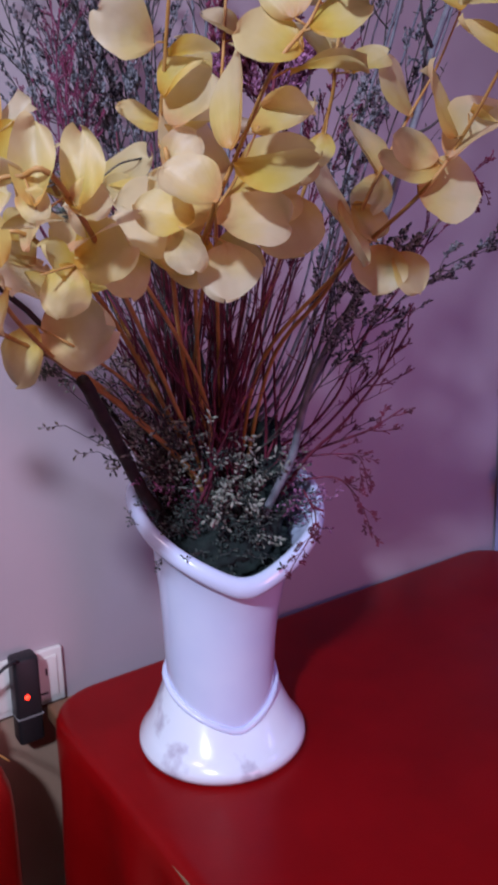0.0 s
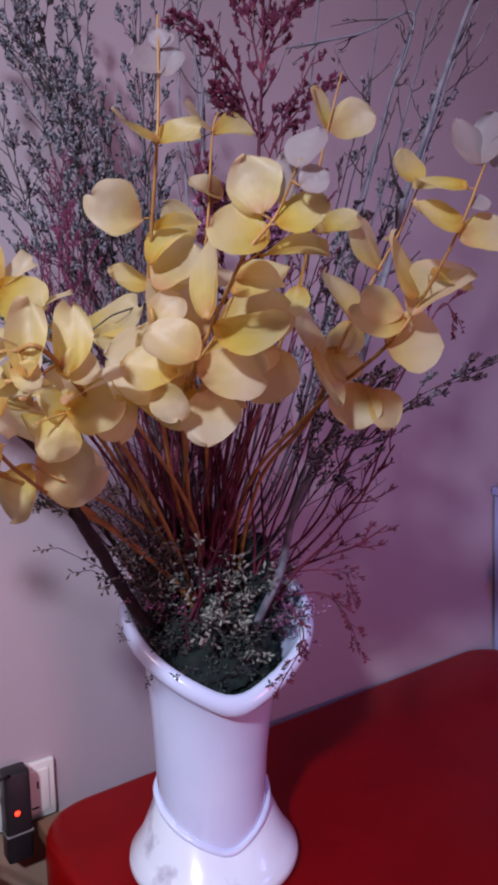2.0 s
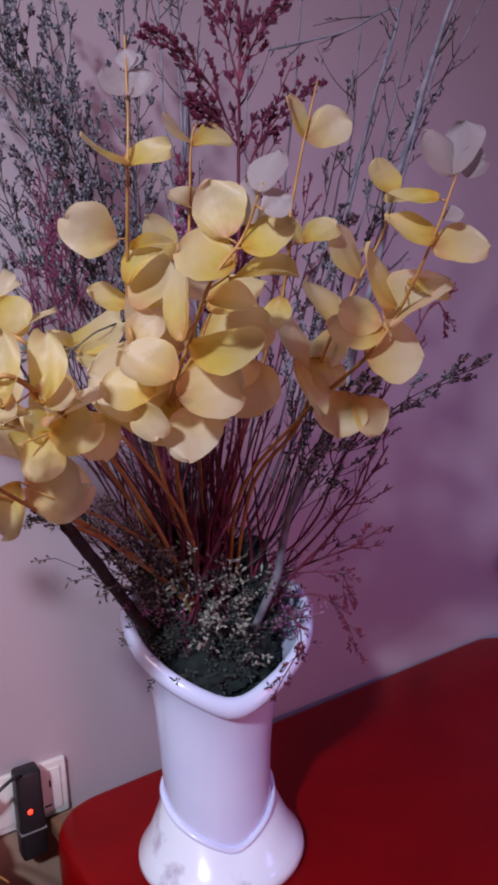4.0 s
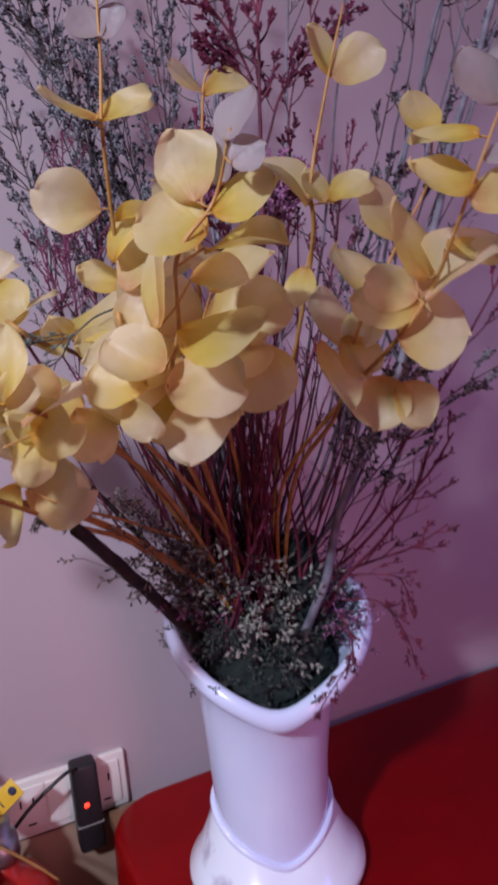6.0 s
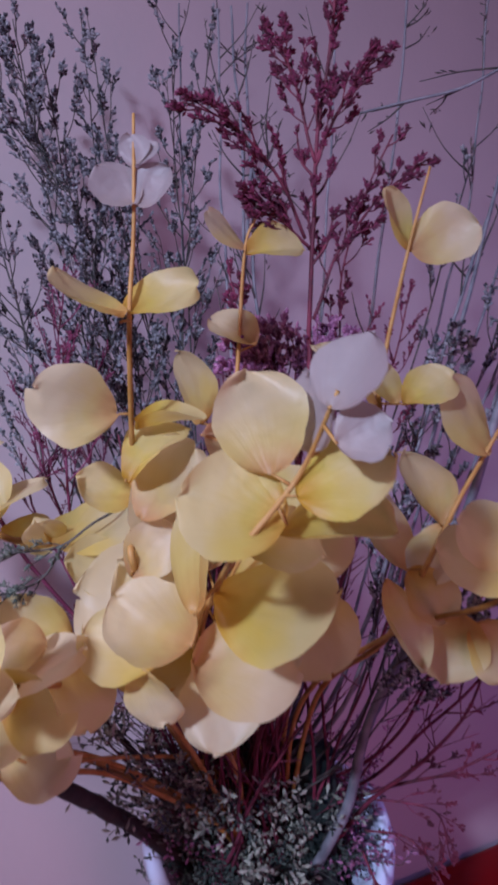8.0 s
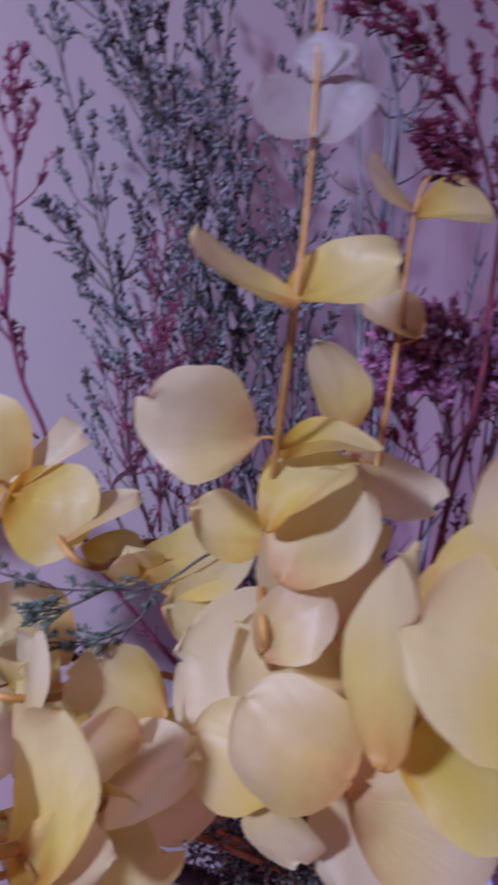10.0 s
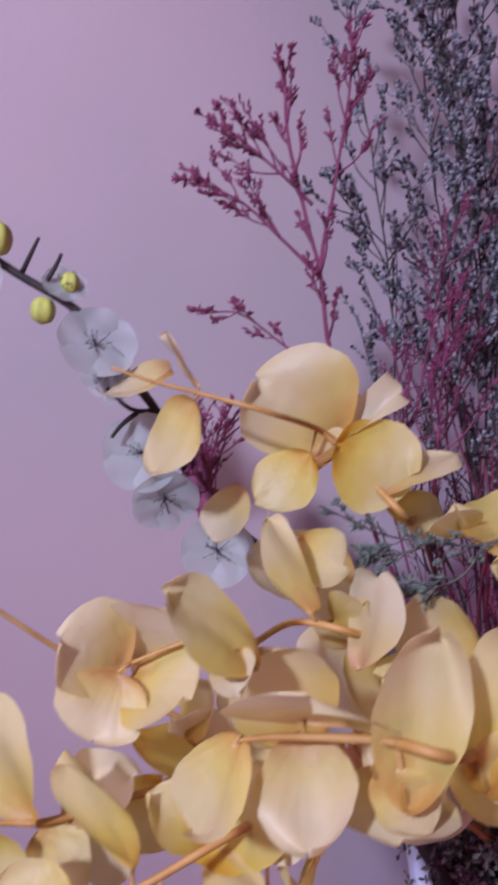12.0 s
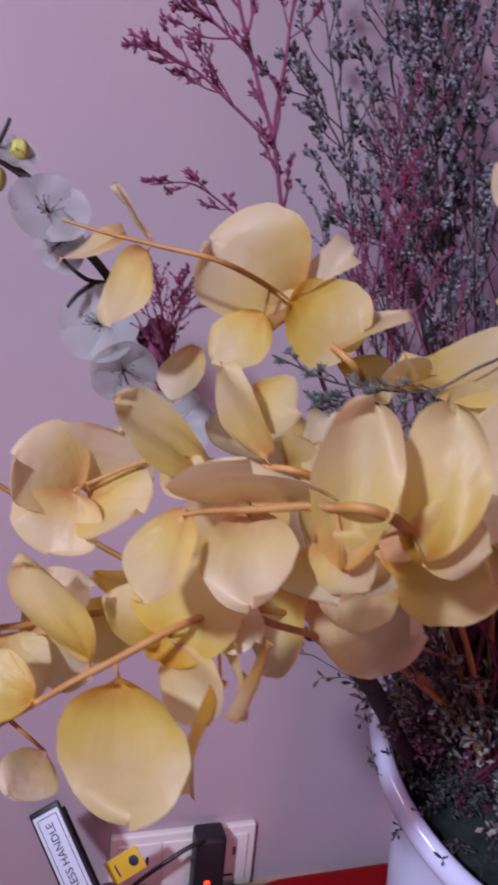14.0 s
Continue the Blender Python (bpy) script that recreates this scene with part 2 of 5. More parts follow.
# ---- the table and its red cloth ----
def cloth_table(x0, x1, y0, y1, z):
    table = tagged(new("table"), "table fully covered by a glossy red cloth", "table")
    for x in (x0 + 0.05, x1 - 0.05):
        for y in (y0 + 0.05, y1 - 0.05):
            part("leg", box_bm((x - 0.02, y - 0.02, 0.0), (x + 0.02, y + 0.02, z - 0.03)), MAT_WOOD, table, smooth=False)
    part("tabletop", box_bm((x0 + 0.006, y0 + 0.006, z - 0.03), (x1 - 0.006, y1 - 0.006, z - 0.004), 0.004), MAT_WOOD, table)
    cloth = tagged(new("tablecloth"), "glossy red tablecloth falling over the table's sides", "tablecloth")
    # a rounded-off plan, swept from the middle to the edge and then down in folds
    bm = bmesh.new()
    cx, cy, hx, hy = (x0 + x1) / 2, (y0 + y1) / 2, (x1 - x0) / 2, (y1 - y0) / 2
    count = 260
    outline = []
    rad = 0.085
    per = 2 * (2 * hx + 2 * hy)
    for k in range(count):
        d = per * k / count
        if d < 2 * hx:
            q = (-hx + d, -hy)
        elif d < 2 * hx + 2 * hy:
            q = (hx, -hy + d - 2 * hx)
        elif d < 4 * hx + 2 * hy:
            q = (hx - (d - 2 * hx - 2 * hy), hy)
        else:
            q = (-hx, hy - (d - 4 * hx - 2 * hy))
        ex, ey = max(0, abs(q[0]) - hx + rad), max(0, abs(q[1]) - hy + rad)
        n = math.hypot(ex, ey)
        f = min(1.0, rad / n) if n else 1.0
        outline.append(Vector((math.copysign(min(abs(q[0]), hx - rad) + ex * f, q[0]), math.copysign(min(abs(q[1]), hy - rad) + ey * f, q[1]), 0)))
    rows = []
    for s in (0.25, 0.5, 0.75, 0.9, 0.97, 0.99):
        rows.append([bm.verts.new(Vector((cx, cy, z)) + s * o) for o in outline])
    for drop, out in ((0.002, 0.997), (0.008, 1.004), (0.03, 1.010), (0.10, 1.014), (0.22, 1.018), (0.36, 1.02), (0.5, 1.02)):
        row = []
        for k, o in enumerate(outline):
            at_wall = o.y > hy - 0.05
            wave = 0.0 if drop < 0.02 else 0.012 * min(1, drop * 5) * math.sin(k * 0.55 + 0.7 * math.sin(k * 0.21)) * (0.0 if at_wall else 1.0)
            p = Vector((cx, cy, z - drop)) + o * (min(out, 1.003) if at_wall else out)
            p += Vector((o.x / hx, o.y / hy, 0)) * wave
            row.append(bm.verts.new(p))
        rows.append(row)
    centre = bm.verts.new((cx, cy, z))
    for k in range(count):
        bm.faces.new((centre, rows[0][k], rows[0][(k + 1) % count]))
    for a, b in zip(rows, rows[1:]):
        for k in range(count):
            bm.faces.new((a[k], b[k], b[(k + 1) % count], a[(k + 1) % count]))
    bmesh.ops.rotate(bm, cent=(x0, y1, z), matrix=Matrix.Rotation(0.018, 3, "Z"), verts=bm.verts)
    part("cloth", bm, MAT_RED, cloth)
    return table


cloth_table(-0.178, 0.965, -0.45, 0.272, TABLE_Z)


# ---- the vase ----
VASE = Vector((0.006, 0.022, TABLE_Z))
LOW = math.radians(-104)


def vase_level(base, slope, angle, r):
    off = abs((angle - LOW + math.pi) % math.tau - math.pi) / (math.pi / 2)
    dip = 1 - off if off > 0.12 else 0.94 - off * off * 4.1667
    return base - slope * r * (dip if dip > 0 else 0.3 * dip)


def revolve(bm, rows, count=72):
    """rows: functions of the angle that give (radius, height)."""
    rings = []
    for f in rows:
        ring = []
        for k in range(count):
            a = math.tau * k / count
            r, h = f(a)
            ring.append(bm.verts.new((r * math.cos(a), r * math.sin(a), h)))
        rings.append(ring)
    for a, b in zip(rings, rings[1:]):
        for k in range(count):
            bm.faces.new((a[k], a[(k + 1) % count], b[(k + 1) % count], b[k]))
    return rings


def flower_vase():
    vase = tagged(new("vase"), "white glazed ceramic vase with a slanted rolled lip", "vase")
    vase.location = VASE
    ring = lambda a: vase_level(0.104, 0.70, a, 0.078)
    lip = lambda a: vase_level(0.368, 0.80, a, 0.118)
    bm = bmesh.new()
    foot = [(0.0, 0.004), (0.110, 0.0), (0.117, 0.003), (0.120, 0.010), (0.119, 0.018)]
    rows = [(lambda a, r=r, h=h: (r, h)) for r, h in foot]
    for f in (0.15, 0.3, 0.45, 0.6, 0.75, 0.9, 1.0):
        rows.append(lambda a, f=f: (0.119 - 0.042 * f ** 0.75, 0.018 + (ring(a) - 0.018) * f))
    revolve(bm, rows)
    part("foot", bm, MAT_LIT_FOOT, vase)
    # the mouth leans out to one side
    flare = lambda a: 0.010 * math.cos(a + 0.55) + 0.012 * max(0.0, math.cos(a + 0.55)) ** 2
    bm = bmesh.new()
    rows = []
    for f, r in ((0, 0.0765), (0.1, 0.077), (0.3, 0.079), (0.5, 0.083), (0.7, 0.090), (0.85, 0.099), (0.95, 0.111), (1.0, 0.119)):
        rows.append(lambda a, f=f, r=r: (r + (flare(a) * f ** 2.2 if r else 0.0), ring(a) + (lip(a) - ring(a)) * f))
    for f, r in ((0.99, 0.113), (0.93, 0.103), (0.8, 0.090), (0.5, 0.077), (0.1, 0.070), (0.0, 0.0)):
        rows.append(lambda a, f=f, r=r: (r + (flare(a) * f ** 2.2 if r else 0.0), ring(a) + (lip(a) - ring(a)) * f))
    revolve(bm, rows)
    part("body", bm, MAT_CERAMIC, vase)
    for name, level, radius, thick, squash in (("lip", lip, 0.119, 0.0095, 1.5), ("ring", ring, 0.0785, 0.0045, 1.0)):
        bm = bmesh.new()
        rows = []
        for k in range(13):
            b = math.tau * k / 12
            rows.append(lambda a, b=b: (radius + thick * math.cos(b) + (flare(a) if name == "lip" else 0.0), level(a) + thick * squash * math.sin(b) - (0.004 if name == "lip" else 0.0)))
        revolve(bm, rows)
        bmesh.ops.remove_doubles(bm, verts=bm.verts, dist=0.00001)
        part(name, bm, MAT_CERAMIC, vase)
    return vase


flower_vase()


# ---- the low cabinet beyond the table's end ----
def low_cabinet():
    thing = tagged(new("cabinet"), "pale lilac painted cabinet standing past the red table", "cabinet")
    x0, x1, y0, y1 = 0.992, 1.45, -0.16, WALL_Y - 0.004
    part("body", box_bm((x0 + 0.004, y0 + 0.004, 0.06), (x1, y1, 1.118), 0.003), MAT_LILAC, thing)
    part("plinth", box_bm((x0 + 0.02, y0 + 0.02, 0.0), (x1 - 0.02, y1, 0.06)), MAT_LILAC, thing, smooth=False)
    part("top", box_bm((x0 - 0.006, y0 - 0.008, 1.118), (x1 + 0.006, y1, 1.138), 0.004), MAT_LILAC, thing)
    side = part("side_panel", box_bm((x0 - 0.004, y0 + 0.02, 0.09), (x0 + 0.005, y1 - 0.012, 1.10), 0.003), MAT_LILAC, thing)
    bm = bmesh.new()
    revolve(bm, [(lambda a, r=r, h=h: (r, h)) for r, h in ((0.0, 0.0), (0.012, 0.0), (0.010, 0.008), (0.012, 0.014), (0.019, 0.018), (0.021, 0.026), (0.017, 0.033), (0.0, 0.036))], 24)
    bmesh.ops.remove_doubles(bm, verts=bm.verts, dist=0.00001)
    bmesh.ops.transform(bm, matrix=Matrix.Translation((x0 - 0.004, 0.222, 0.925)) @ Matrix.Rotation(-math.pi / 2, 4, "Y"), verts=bm.verts)
    part("knob", bm, MAT_PLASTIC_W, side, "round white knob")
    return thing


low_cabinet()


# ---- eucalyptus ----
def leaf_mesh(seed):
    rng = random.Random(seed)
    bm = bmesh.new()
    width, cup, bend, wave = rng.uniform(0.40, 0.53), rng.uniform(-0.08, 0.24), rng.uniform(-0.34, 0.34), rng.uniform(0.03, 0.07)
    skew, phase, fold, taper = rng.uniform(-0.08, 0.08), rng.uniform(0, 6), rng.choice((0.0, 0.0, 0.10, 0.20)), rng.uniform(0.45, 0.95)
    twist, curl, notch = rng.uniform(-0.16, 0.16), rng.uniform(-0.15, 0.15), rng.choice((0.0, 0.0, 0.02, 0.04))
    if seed < 6:
        fold, bend, taper, twist = 0.0, bend * 0.5, 0.88, twist * 0.5
    nu, nv = 12, 20
    grid = []
    for j in range(nv + 1):
        t = j / nv
        s = 0.5 - 0.5 * math.cos(math.pi * t)
        w = width * max(0.02, 1 - abs(2 * s - 1) ** 2.3) ** 0.52 * (taper + (1 - taper) * min(1, s * 2.2)) if 0 < j < nv else width * 0.05
        row = []
        for i in range(nu + 1):
            u = 2 * i / nu - 1
            edge = 1 + 0.05 * math.sin(5 * s + 2 * u + phase) + 0.03 * math.sin(11 * s + 3 * u + 2 * phase) + 0.014 * math.sin(27 * s - 5 * u + 3 * phase)
            x = w * u * edge + skew * math.sin(math.pi * s)
            y = s * 1.02 + 0.03 * math.sin(3 * u + phase) * s - notch * math.exp(-(u * 2.5) ** 2) * max(0.0, s - 0.7) * 3
            ridge = 0.016 * math.exp(-(u * 4) ** 2) + 0.008 * math.sin(26 * s + 8 * abs(u)) * (1 - abs(u))
            z = cup * u * u * 0.5 + fold * math.sqrt(u * u + 0.02) * math.sin(math.pi * s) + bend * (s - 0.45) ** 2 * 1.6 + wave * math.sin(4.5 * s + 3.0 * u + phase) * (0.3 + abs(u)) - ridge
            z += twist * u * (s - 0.3) + curl * u * u * u * s
            row.append(bm.verts.new((x, y, z)))
        grid.append(row)
    for j in range(nv):
        for i in range(nu):
            bm.faces.new((grid[j][i], grid[j][i + 1], grid[j + 1][i + 1], grid[j + 1][i]))
    me = bpy.data.meshes.new("leaf")
    bmesh.ops.recalc_face_normals(bm, faces=bm.faces)
    bm.to_mesh(me)
    bm.free()
    me.materials.append(MAT_LEAF)
    me.shade_smooth()
    return me


LEAVES = [leaf_mesh(s) for s in range(20)]


def place_leaf(parent, base, tip, normal, kind=0, wide=1.0):
    base, tip, normal = Vector(base), Vector(tip), Vector(normal)
    y = tip - base
    size = y.length
    y.normalize()
    x = y.cross(normal).normalized()
    z = x.cross(y)
    ob = new("leaf", LEAVES[kind % len(LEAVES)])
    ob.parent = parent
    ob.matrix_basis = Matrix.Translation(base) @ Matrix((x, y, z)).transposed().to_4x4() @ Matrix.Diagonal((size * wide * 1.17, size * 1.11, size, 1))
    return ob


# ---- the leaves ----
# stems, and leaves as base, tip, the way they face and, where it stands out, their width
A_STEM = [(0.0, 0.0, 1.12), (-0.028, -0.018, 1.202), (-0.115, -0.155, 1.382), (-0.168, -0.268, 1.434), (-0.176, -0.321, 1.475), (-0.202, -0.405, 1.513), (-0.181, -0.417, 1.542), (-0.178, -0.441, 1.574)]
A_LEAVES = [
    (-0.151, -0.267, 1.422, -0.167, -0.290, 1.380, -0.41, -0.72, 0.56),
    (-0.184, -0.307, 1.435, -0.143, -0.335, 1.434, -0.36, -0.55, 0.75),
    (-0.110, -0.290, 1.458, -0.098, -0.303, 1.415, -0.57, -0.82, 0.10),
    (-0.178, -0.324, 1.471, -0.132, -0.356, 1.473, -0.30, -0.40, 0.87),
    (-0.188, -0.316, 1.447, -0.216, -0.294, 1.469, -0.30, -0.84, 0.46),
    (-0.201, -0.355, 1.476, -0.193, -0.353, 1.535, -0.99, -0.04, 0.13, 0.62),
    (-0.176, -0.356, 1.506, -0.149, -0.375, 1.499, -0.31, -0.68, 0.66),
    (-0.186, -0.415, 1.524, -0.216, -0.393, 1.534, -0.32, -0.72, 0.62),
    (-0.182, -0.397, 1.519, -0.145, -0.422, 1.521, -0.20, -0.19, 0.96),
    (-0.189, -0.411, 1.543, -0.193, -0.404, 1.579, -0.84, -0.55, 0.03),
    (-0.184, -0.420, 1.535, -0.156, -0.437, 1.548, -0.61, -0.52, 0.60),
]
A_TIP_LEAVES = [
    (-0.174, -0.420, 1.551, -0.175, -0.416, 1.579, -0.99, -0.16, -0.01),
    (-0.181, -0.440, 1.568, -0.168, -0.446, 1.591, -0.86, -0.35, 0.39),
    (-0.180, -0.442, 1.556, -0.166, -0.452, 1.562, -0.59, -0.75, 0.29),
]
B_STEM = [(-0.01, 0.0, 1.12), (-0.07, -0.052, 1.281), (-0.137, -0.151, 1.39), (-0.201, -0.266, 1.48), (-0.19, -0.235, 1.503), (-0.199, -0.266, 1.559), (-0.207, -0.296, 1.614), (-0.202, -0.294, 1.66), (-0.198, -0.29, 1.72)]
B_LEAVES = [
    (-0.209, -0.295, 1.618, -0.178, -0.309, 1.628, -0.44, -0.46, 0.77),
    (-0.217, -0.314, 1.611, -0.243, -0.300, 1.631, 0.40, -0.42, 0.81),
    (-0.206, -0.267, 1.566, -0.247, -0.267, 1.580, 0.01, -1.00, 0.01),
    (-0.197, -0.267, 1.558, -0.166, -0.282, 1.561, -0.14, -0.07, 0.99),
    (-0.204, -0.267, 1.529, -0.175, -0.278, 1.554, -0.68, -0.19, 0.71),
    (-0.188, -0.236, 1.514, -0.216, -0.221, 1.526, -0.10, -0.74, 0.66),
    (-0.183, -0.230, 1.509, -0.178, -0.250, 1.495, -0.51, -0.57, 0.64),
    (-0.184, -0.238, 1.503, -0.144, -0.256, 1.520, -0.42, -0.08, 0.91),
    (-0.203, -0.265, 1.475, -0.183, -0.276, 1.499, -0.65, -0.73, 0.21),
    (-0.195, -0.267, 1.506, -0.169, -0.280, 1.542, -0.82, -0.31, 0.48),
]
B_TIP_LEAVES = [
    (-0.200, -0.294, 1.672, -0.215, -0.285, 1.689, -0.13, -0.92, 0.37),
    (-0.200, -0.294, 1.672, -0.185, -0.300, 1.689, -0.64, -0.70, 0.33),
    (-0.199, -0.292, 1.692, -0.200, -0.291, 1.707, -0.76, -0.65, 0.05),
    (-0.199, -0.292, 1.694, -0.189, -0.296, 1.703, -0.59, -0.74, 0.32),
]
J_STEM = [(0.01, 0.0, 1.12), (-0.03, -0.06, 1.3), (-0.108, -0.19, 1.497), (-0.094, -0.187, 1.594), (-0.084, -0.185, 1.677), (-0.075, -0.187, 1.701)]
J_LEAVES = [
    (-0.084, -0.185, 1.677, -0.050, -0.201, 1.678, -0.37, -0.71, 0.60),
    (-0.084, -0.184, 1.677, -0.104, -0.172, 1.703, 0.40, -0.69, 0.61),
    (-0.081, -0.192, 1.610, -0.106, -0.178, 1.627, 0.01, -0.76, 0.65),
    (-0.120, -0.178, 1.555, -0.128, -0.170, 1.601, -0.99, -0.03, -0.16),
    (-0.128, -0.197, 1.548, -0.091, -0.217, 1.523, 0.18, -0.62, 0.77),
]
G_STEM = [(0.02, 0.0, 1.12), (0.005, -0.084, 1.32), (-0.023, -0.244, 1.525), (-0.037, -0.278, 1.582), (-0.017, -0.282, 1.659), (-0.0, -0.286, 1.716)]
G_LEAVES = [
    (-0.012, -0.280, 1.663, 0.021, -0.301, 1.674, -0.58, -0.78, 0.23),
    (-0.013, -0.279, 1.663, -0.022, -0.268, 1.700, 0.42, -0.83, 0.35),
    (-0.041, -0.277, 1.565, -0.069, -0.262, 1.601, 0.36, -0.72, 0.59),
    (-0.025, -0.285, 1.565, 0.002, -0.297, 1.580, -0.57, -0.52, 0.64),
    (-0.029, -0.283, 1.565, -0.040, -0.276, 1.589, 0.17, -0.92, 0.36),
    (-0.042, -0.269, 1.517, -0.054, -0.266, 1.488, -0.84, -0.47, 0.29),
]
D_STEM = [(0.03, 0.0, 1.12), (-0.0, -0.099, 1.293), (0.001, -0.234, 1.396), (-0.021, -0.36, 1.454), (-0.009, -0.389, 1.49), (-0.02, -0.439, 1.539), (0.002, -0.448, 1.592)]
D_LEAVES = [
    (-0.015, -0.442, 1.545, -0.044, -0.420, 1.561, -0.24, -0.76, 0.60),
    (-0.019, -0.440, 1.538, 0.014, -0.463, 1.536, -0.44, -0.67, 0.60),
    (-0.011, -0.441, 1.574, -0.042, -0.420, 1.575, -0.29, -0.46, 0.84),
    (-0.017, -0.384, 1.481, 0.025, -0.409, 1.514, -0.69, -0.31, 0.65),
    (-0.021, -0.359, 1.462, 0.016, -0.385, 1.453, -0.52, -0.81, 0.29),
    (-0.005, -0.371, 1.474, -0.043, -0.344, 1.480, -0.25, -0.52, 0.82),
    (-0.017, -0.392, 1.493, -0.029, -0.377, 1.543, 0.24, -0.91, 0.32),
    (-0.008, -0.368, 1.482, -0.034, -0.348, 1.496, -0.32, -0.78, 0.53),
    (-0.001, -0.392, 1.512, 0.025, -0.411, 1.502, -0.04, -0.53, 0.85),
]
D_TIP_LEAVES = [
    (-0.010, -0.443, 1.561, 0.002, -0.452, 1.561, -0.46, -0.68, 0.57),
    (0.001, -0.447, 1.592, 0.012, -0.450, 1.628, -0.94, 0.12, 0.31),
    (0.001, -0.447, 1.592, -0.011, -0.435, 1.625, -0.11, -0.94, 0.32),
    (0.010, -0.443, 1.603, 0.014, -0.464, 1.599, -0.97, -0.17, -0.15),
]
E_STEM = [(0.03, -0.01, 1.12), (0.012, -0.107, 1.299), (0.007, -0.215, 1.383), (-0.011, -0.286, 1.456), (0.015, -0.291, 1.5), (0.027, -0.305, 1.533), (0.048, -0.315, 1.571), (0.012, -0.37, 1.594)]
E_LEAVES = [
    (0.026, -0.305, 1.529, 0.012, -0.290, 1.574, 0.24, -0.89, 0.38),
    (0.006, -0.287, 1.483, -0.009, -0.271, 1.528, 0.20, -0.90, 0.39),
    (0.007, -0.288, 1.484, -0.010, -0.280, 1.450, -0.79, -0.55, 0.28),
    (0.018, -0.225, 1.437, 0.002, -0.207, 1.493, 0.45, -0.80, 0.40),
    (-0.049, -0.292, 1.456, -0.037, -0.307, 1.405, 0.53, -0.78, 0.35),
    (-0.021, -0.280, 1.456, -0.005, -0.295, 1.427, -0.02, -0.89, 0.45),
    (0.024, -0.281, 1.420, 0.006, -0.282, 1.381, -0.60, -0.75, 0.28),
    (0.030, -0.290, 1.414, 0.043, -0.303, 1.379, -0.11, -0.94, 0.31),
    (0.011, -0.369, 1.593, 0.002, -0.359, 1.621, -0.15, -0.94, 0.29),
]
P_STEM = [(-0.02, 0.0, 1.12), (-0.146, 0.03, 1.421), (-0.248, -0.138, 1.48), (-0.27, -0.128, 1.5), (-0.291, -0.105, 1.522), (-0.336, -0.144, 1.536), (-0.371, -0.133, 1.542), (-0.397, -0.125, 1.546), (-0.42, -0.117, 1.551)]
P_LEAVES = [
    (-0.282, -0.103, 1.520, -0.329, -0.094, 1.547, -0.22, -0.97, -0.06, 1.12),
    (-0.291, -0.118, 1.519, -0.253, -0.132, 1.506, -0.14, -0.88, 0.46, 1.25),
    (-0.304, -0.115, 1.512, -0.330, -0.113, 1.485, -0.42, -0.78, 0.46, 1.00),
    (-0.376, -0.132, 1.539, -0.391, -0.135, 1.503, -0.77, -0.50, 0.40, 1.00),
    (-0.380, -0.074, 1.546, -0.415, -0.067, 1.529, -0.45, -0.28, 0.85),
    (-0.375, -0.131, 1.546, -0.393, -0.122, 1.568, 0.65, -0.33, 0.68, 0.35),
    (-0.268, -0.129, 1.497, -0.228, -0.136, 1.519, -0.47, 0.01, 0.88),
    (-0.297, -0.108, 1.501, -0.254, -0.111, 1.545, -0.72, 0.12, 0.68, 0.30),
    (-0.342, -0.108, 1.490, -0.354, -0.111, 1.460, -0.73, -0.60, 0.34),
]
Q_STEM = [(-0.03, -0.02, 1.12), (-0.158, -0.054, 1.354), (-0.282, -0.178, 1.428), (-0.32, -0.171, 1.433), (-0.371, -0.254, 1.455), (-0.383, -0.226, 1.447), (-0.407, -0.221, 1.435)]
Q_LEAVES = [
    (-0.363, -0.258, 1.450, -0.394, -0.244, 1.473, 0.39, -0.48, 0.79, 0.95),
    (-0.313, -0.173, 1.438, -0.335, -0.158, 1.479, -0.87, -0.38, -0.32, 0.70),
    (-0.409, -0.218, 1.433, -0.433, -0.225, 1.446, 0.30, -0.94, 0.18, 1.20),
    (-0.407, -0.206, 1.429, -0.394, -0.224, 1.457, -0.33, -0.86, -0.39, 1.30),
    (-0.412, -0.225, 1.433, -0.420, -0.236, 1.413, -0.06, -0.88, 0.48, 1.30),
    (-0.405, -0.218, 1.429, -0.387, -0.238, 1.429, -0.33, -0.57, 0.75, 1.30),
    (-0.296, -0.161, 1.430, -0.291, -0.184, 1.448, -0.75, -0.49, -0.45),
    (-0.316, -0.149, 1.471, -0.301, -0.175, 1.466, -0.81, -0.51, 0.29),
    (-0.376, -0.246, 1.454, -0.371, -0.262, 1.444, -0.42, -0.58, 0.70),
]
S_STEM = [(-0.03, -0.03, 1.12), (-0.14, -0.097, 1.326), (-0.303, -0.312, 1.446), (-0.336, -0.317, 1.455), (-0.355, -0.307, 1.451), (-0.37, -0.303, 1.449), (-0.38, -0.301, 1.447)]
S_LEAVES = [
    (-0.355, -0.294, 1.449, -0.362, -0.314, 1.467, -0.26, -0.94, -0.22, 1.60),
    (-0.356, -0.297, 1.446, -0.360, -0.322, 1.426, -0.27, -0.80, 0.53, 0.98),
    (-0.329, -0.323, 1.436, -0.322, -0.315, 1.484, -0.62, -0.69, 0.38, 0.55),
    (-0.339, -0.318, 1.444, -0.324, -0.325, 1.431, -0.48, -0.86, 0.15, 1.00),
    (-0.297, -0.316, 1.436, -0.289, -0.309, 1.482, -0.70, -0.60, 0.40, 0.60),
    (-0.304, -0.313, 1.444, -0.278, -0.320, 1.441, -0.52, -0.84, 0.16, 1.00),
    (-0.321, -0.299, 1.433, -0.329, -0.320, 1.424, -0.36, -0.72, 0.60, 1.50),
    (-0.379, -0.301, 1.449, -0.392, -0.303, 1.421, -0.76, -0.51, 0.39),
]
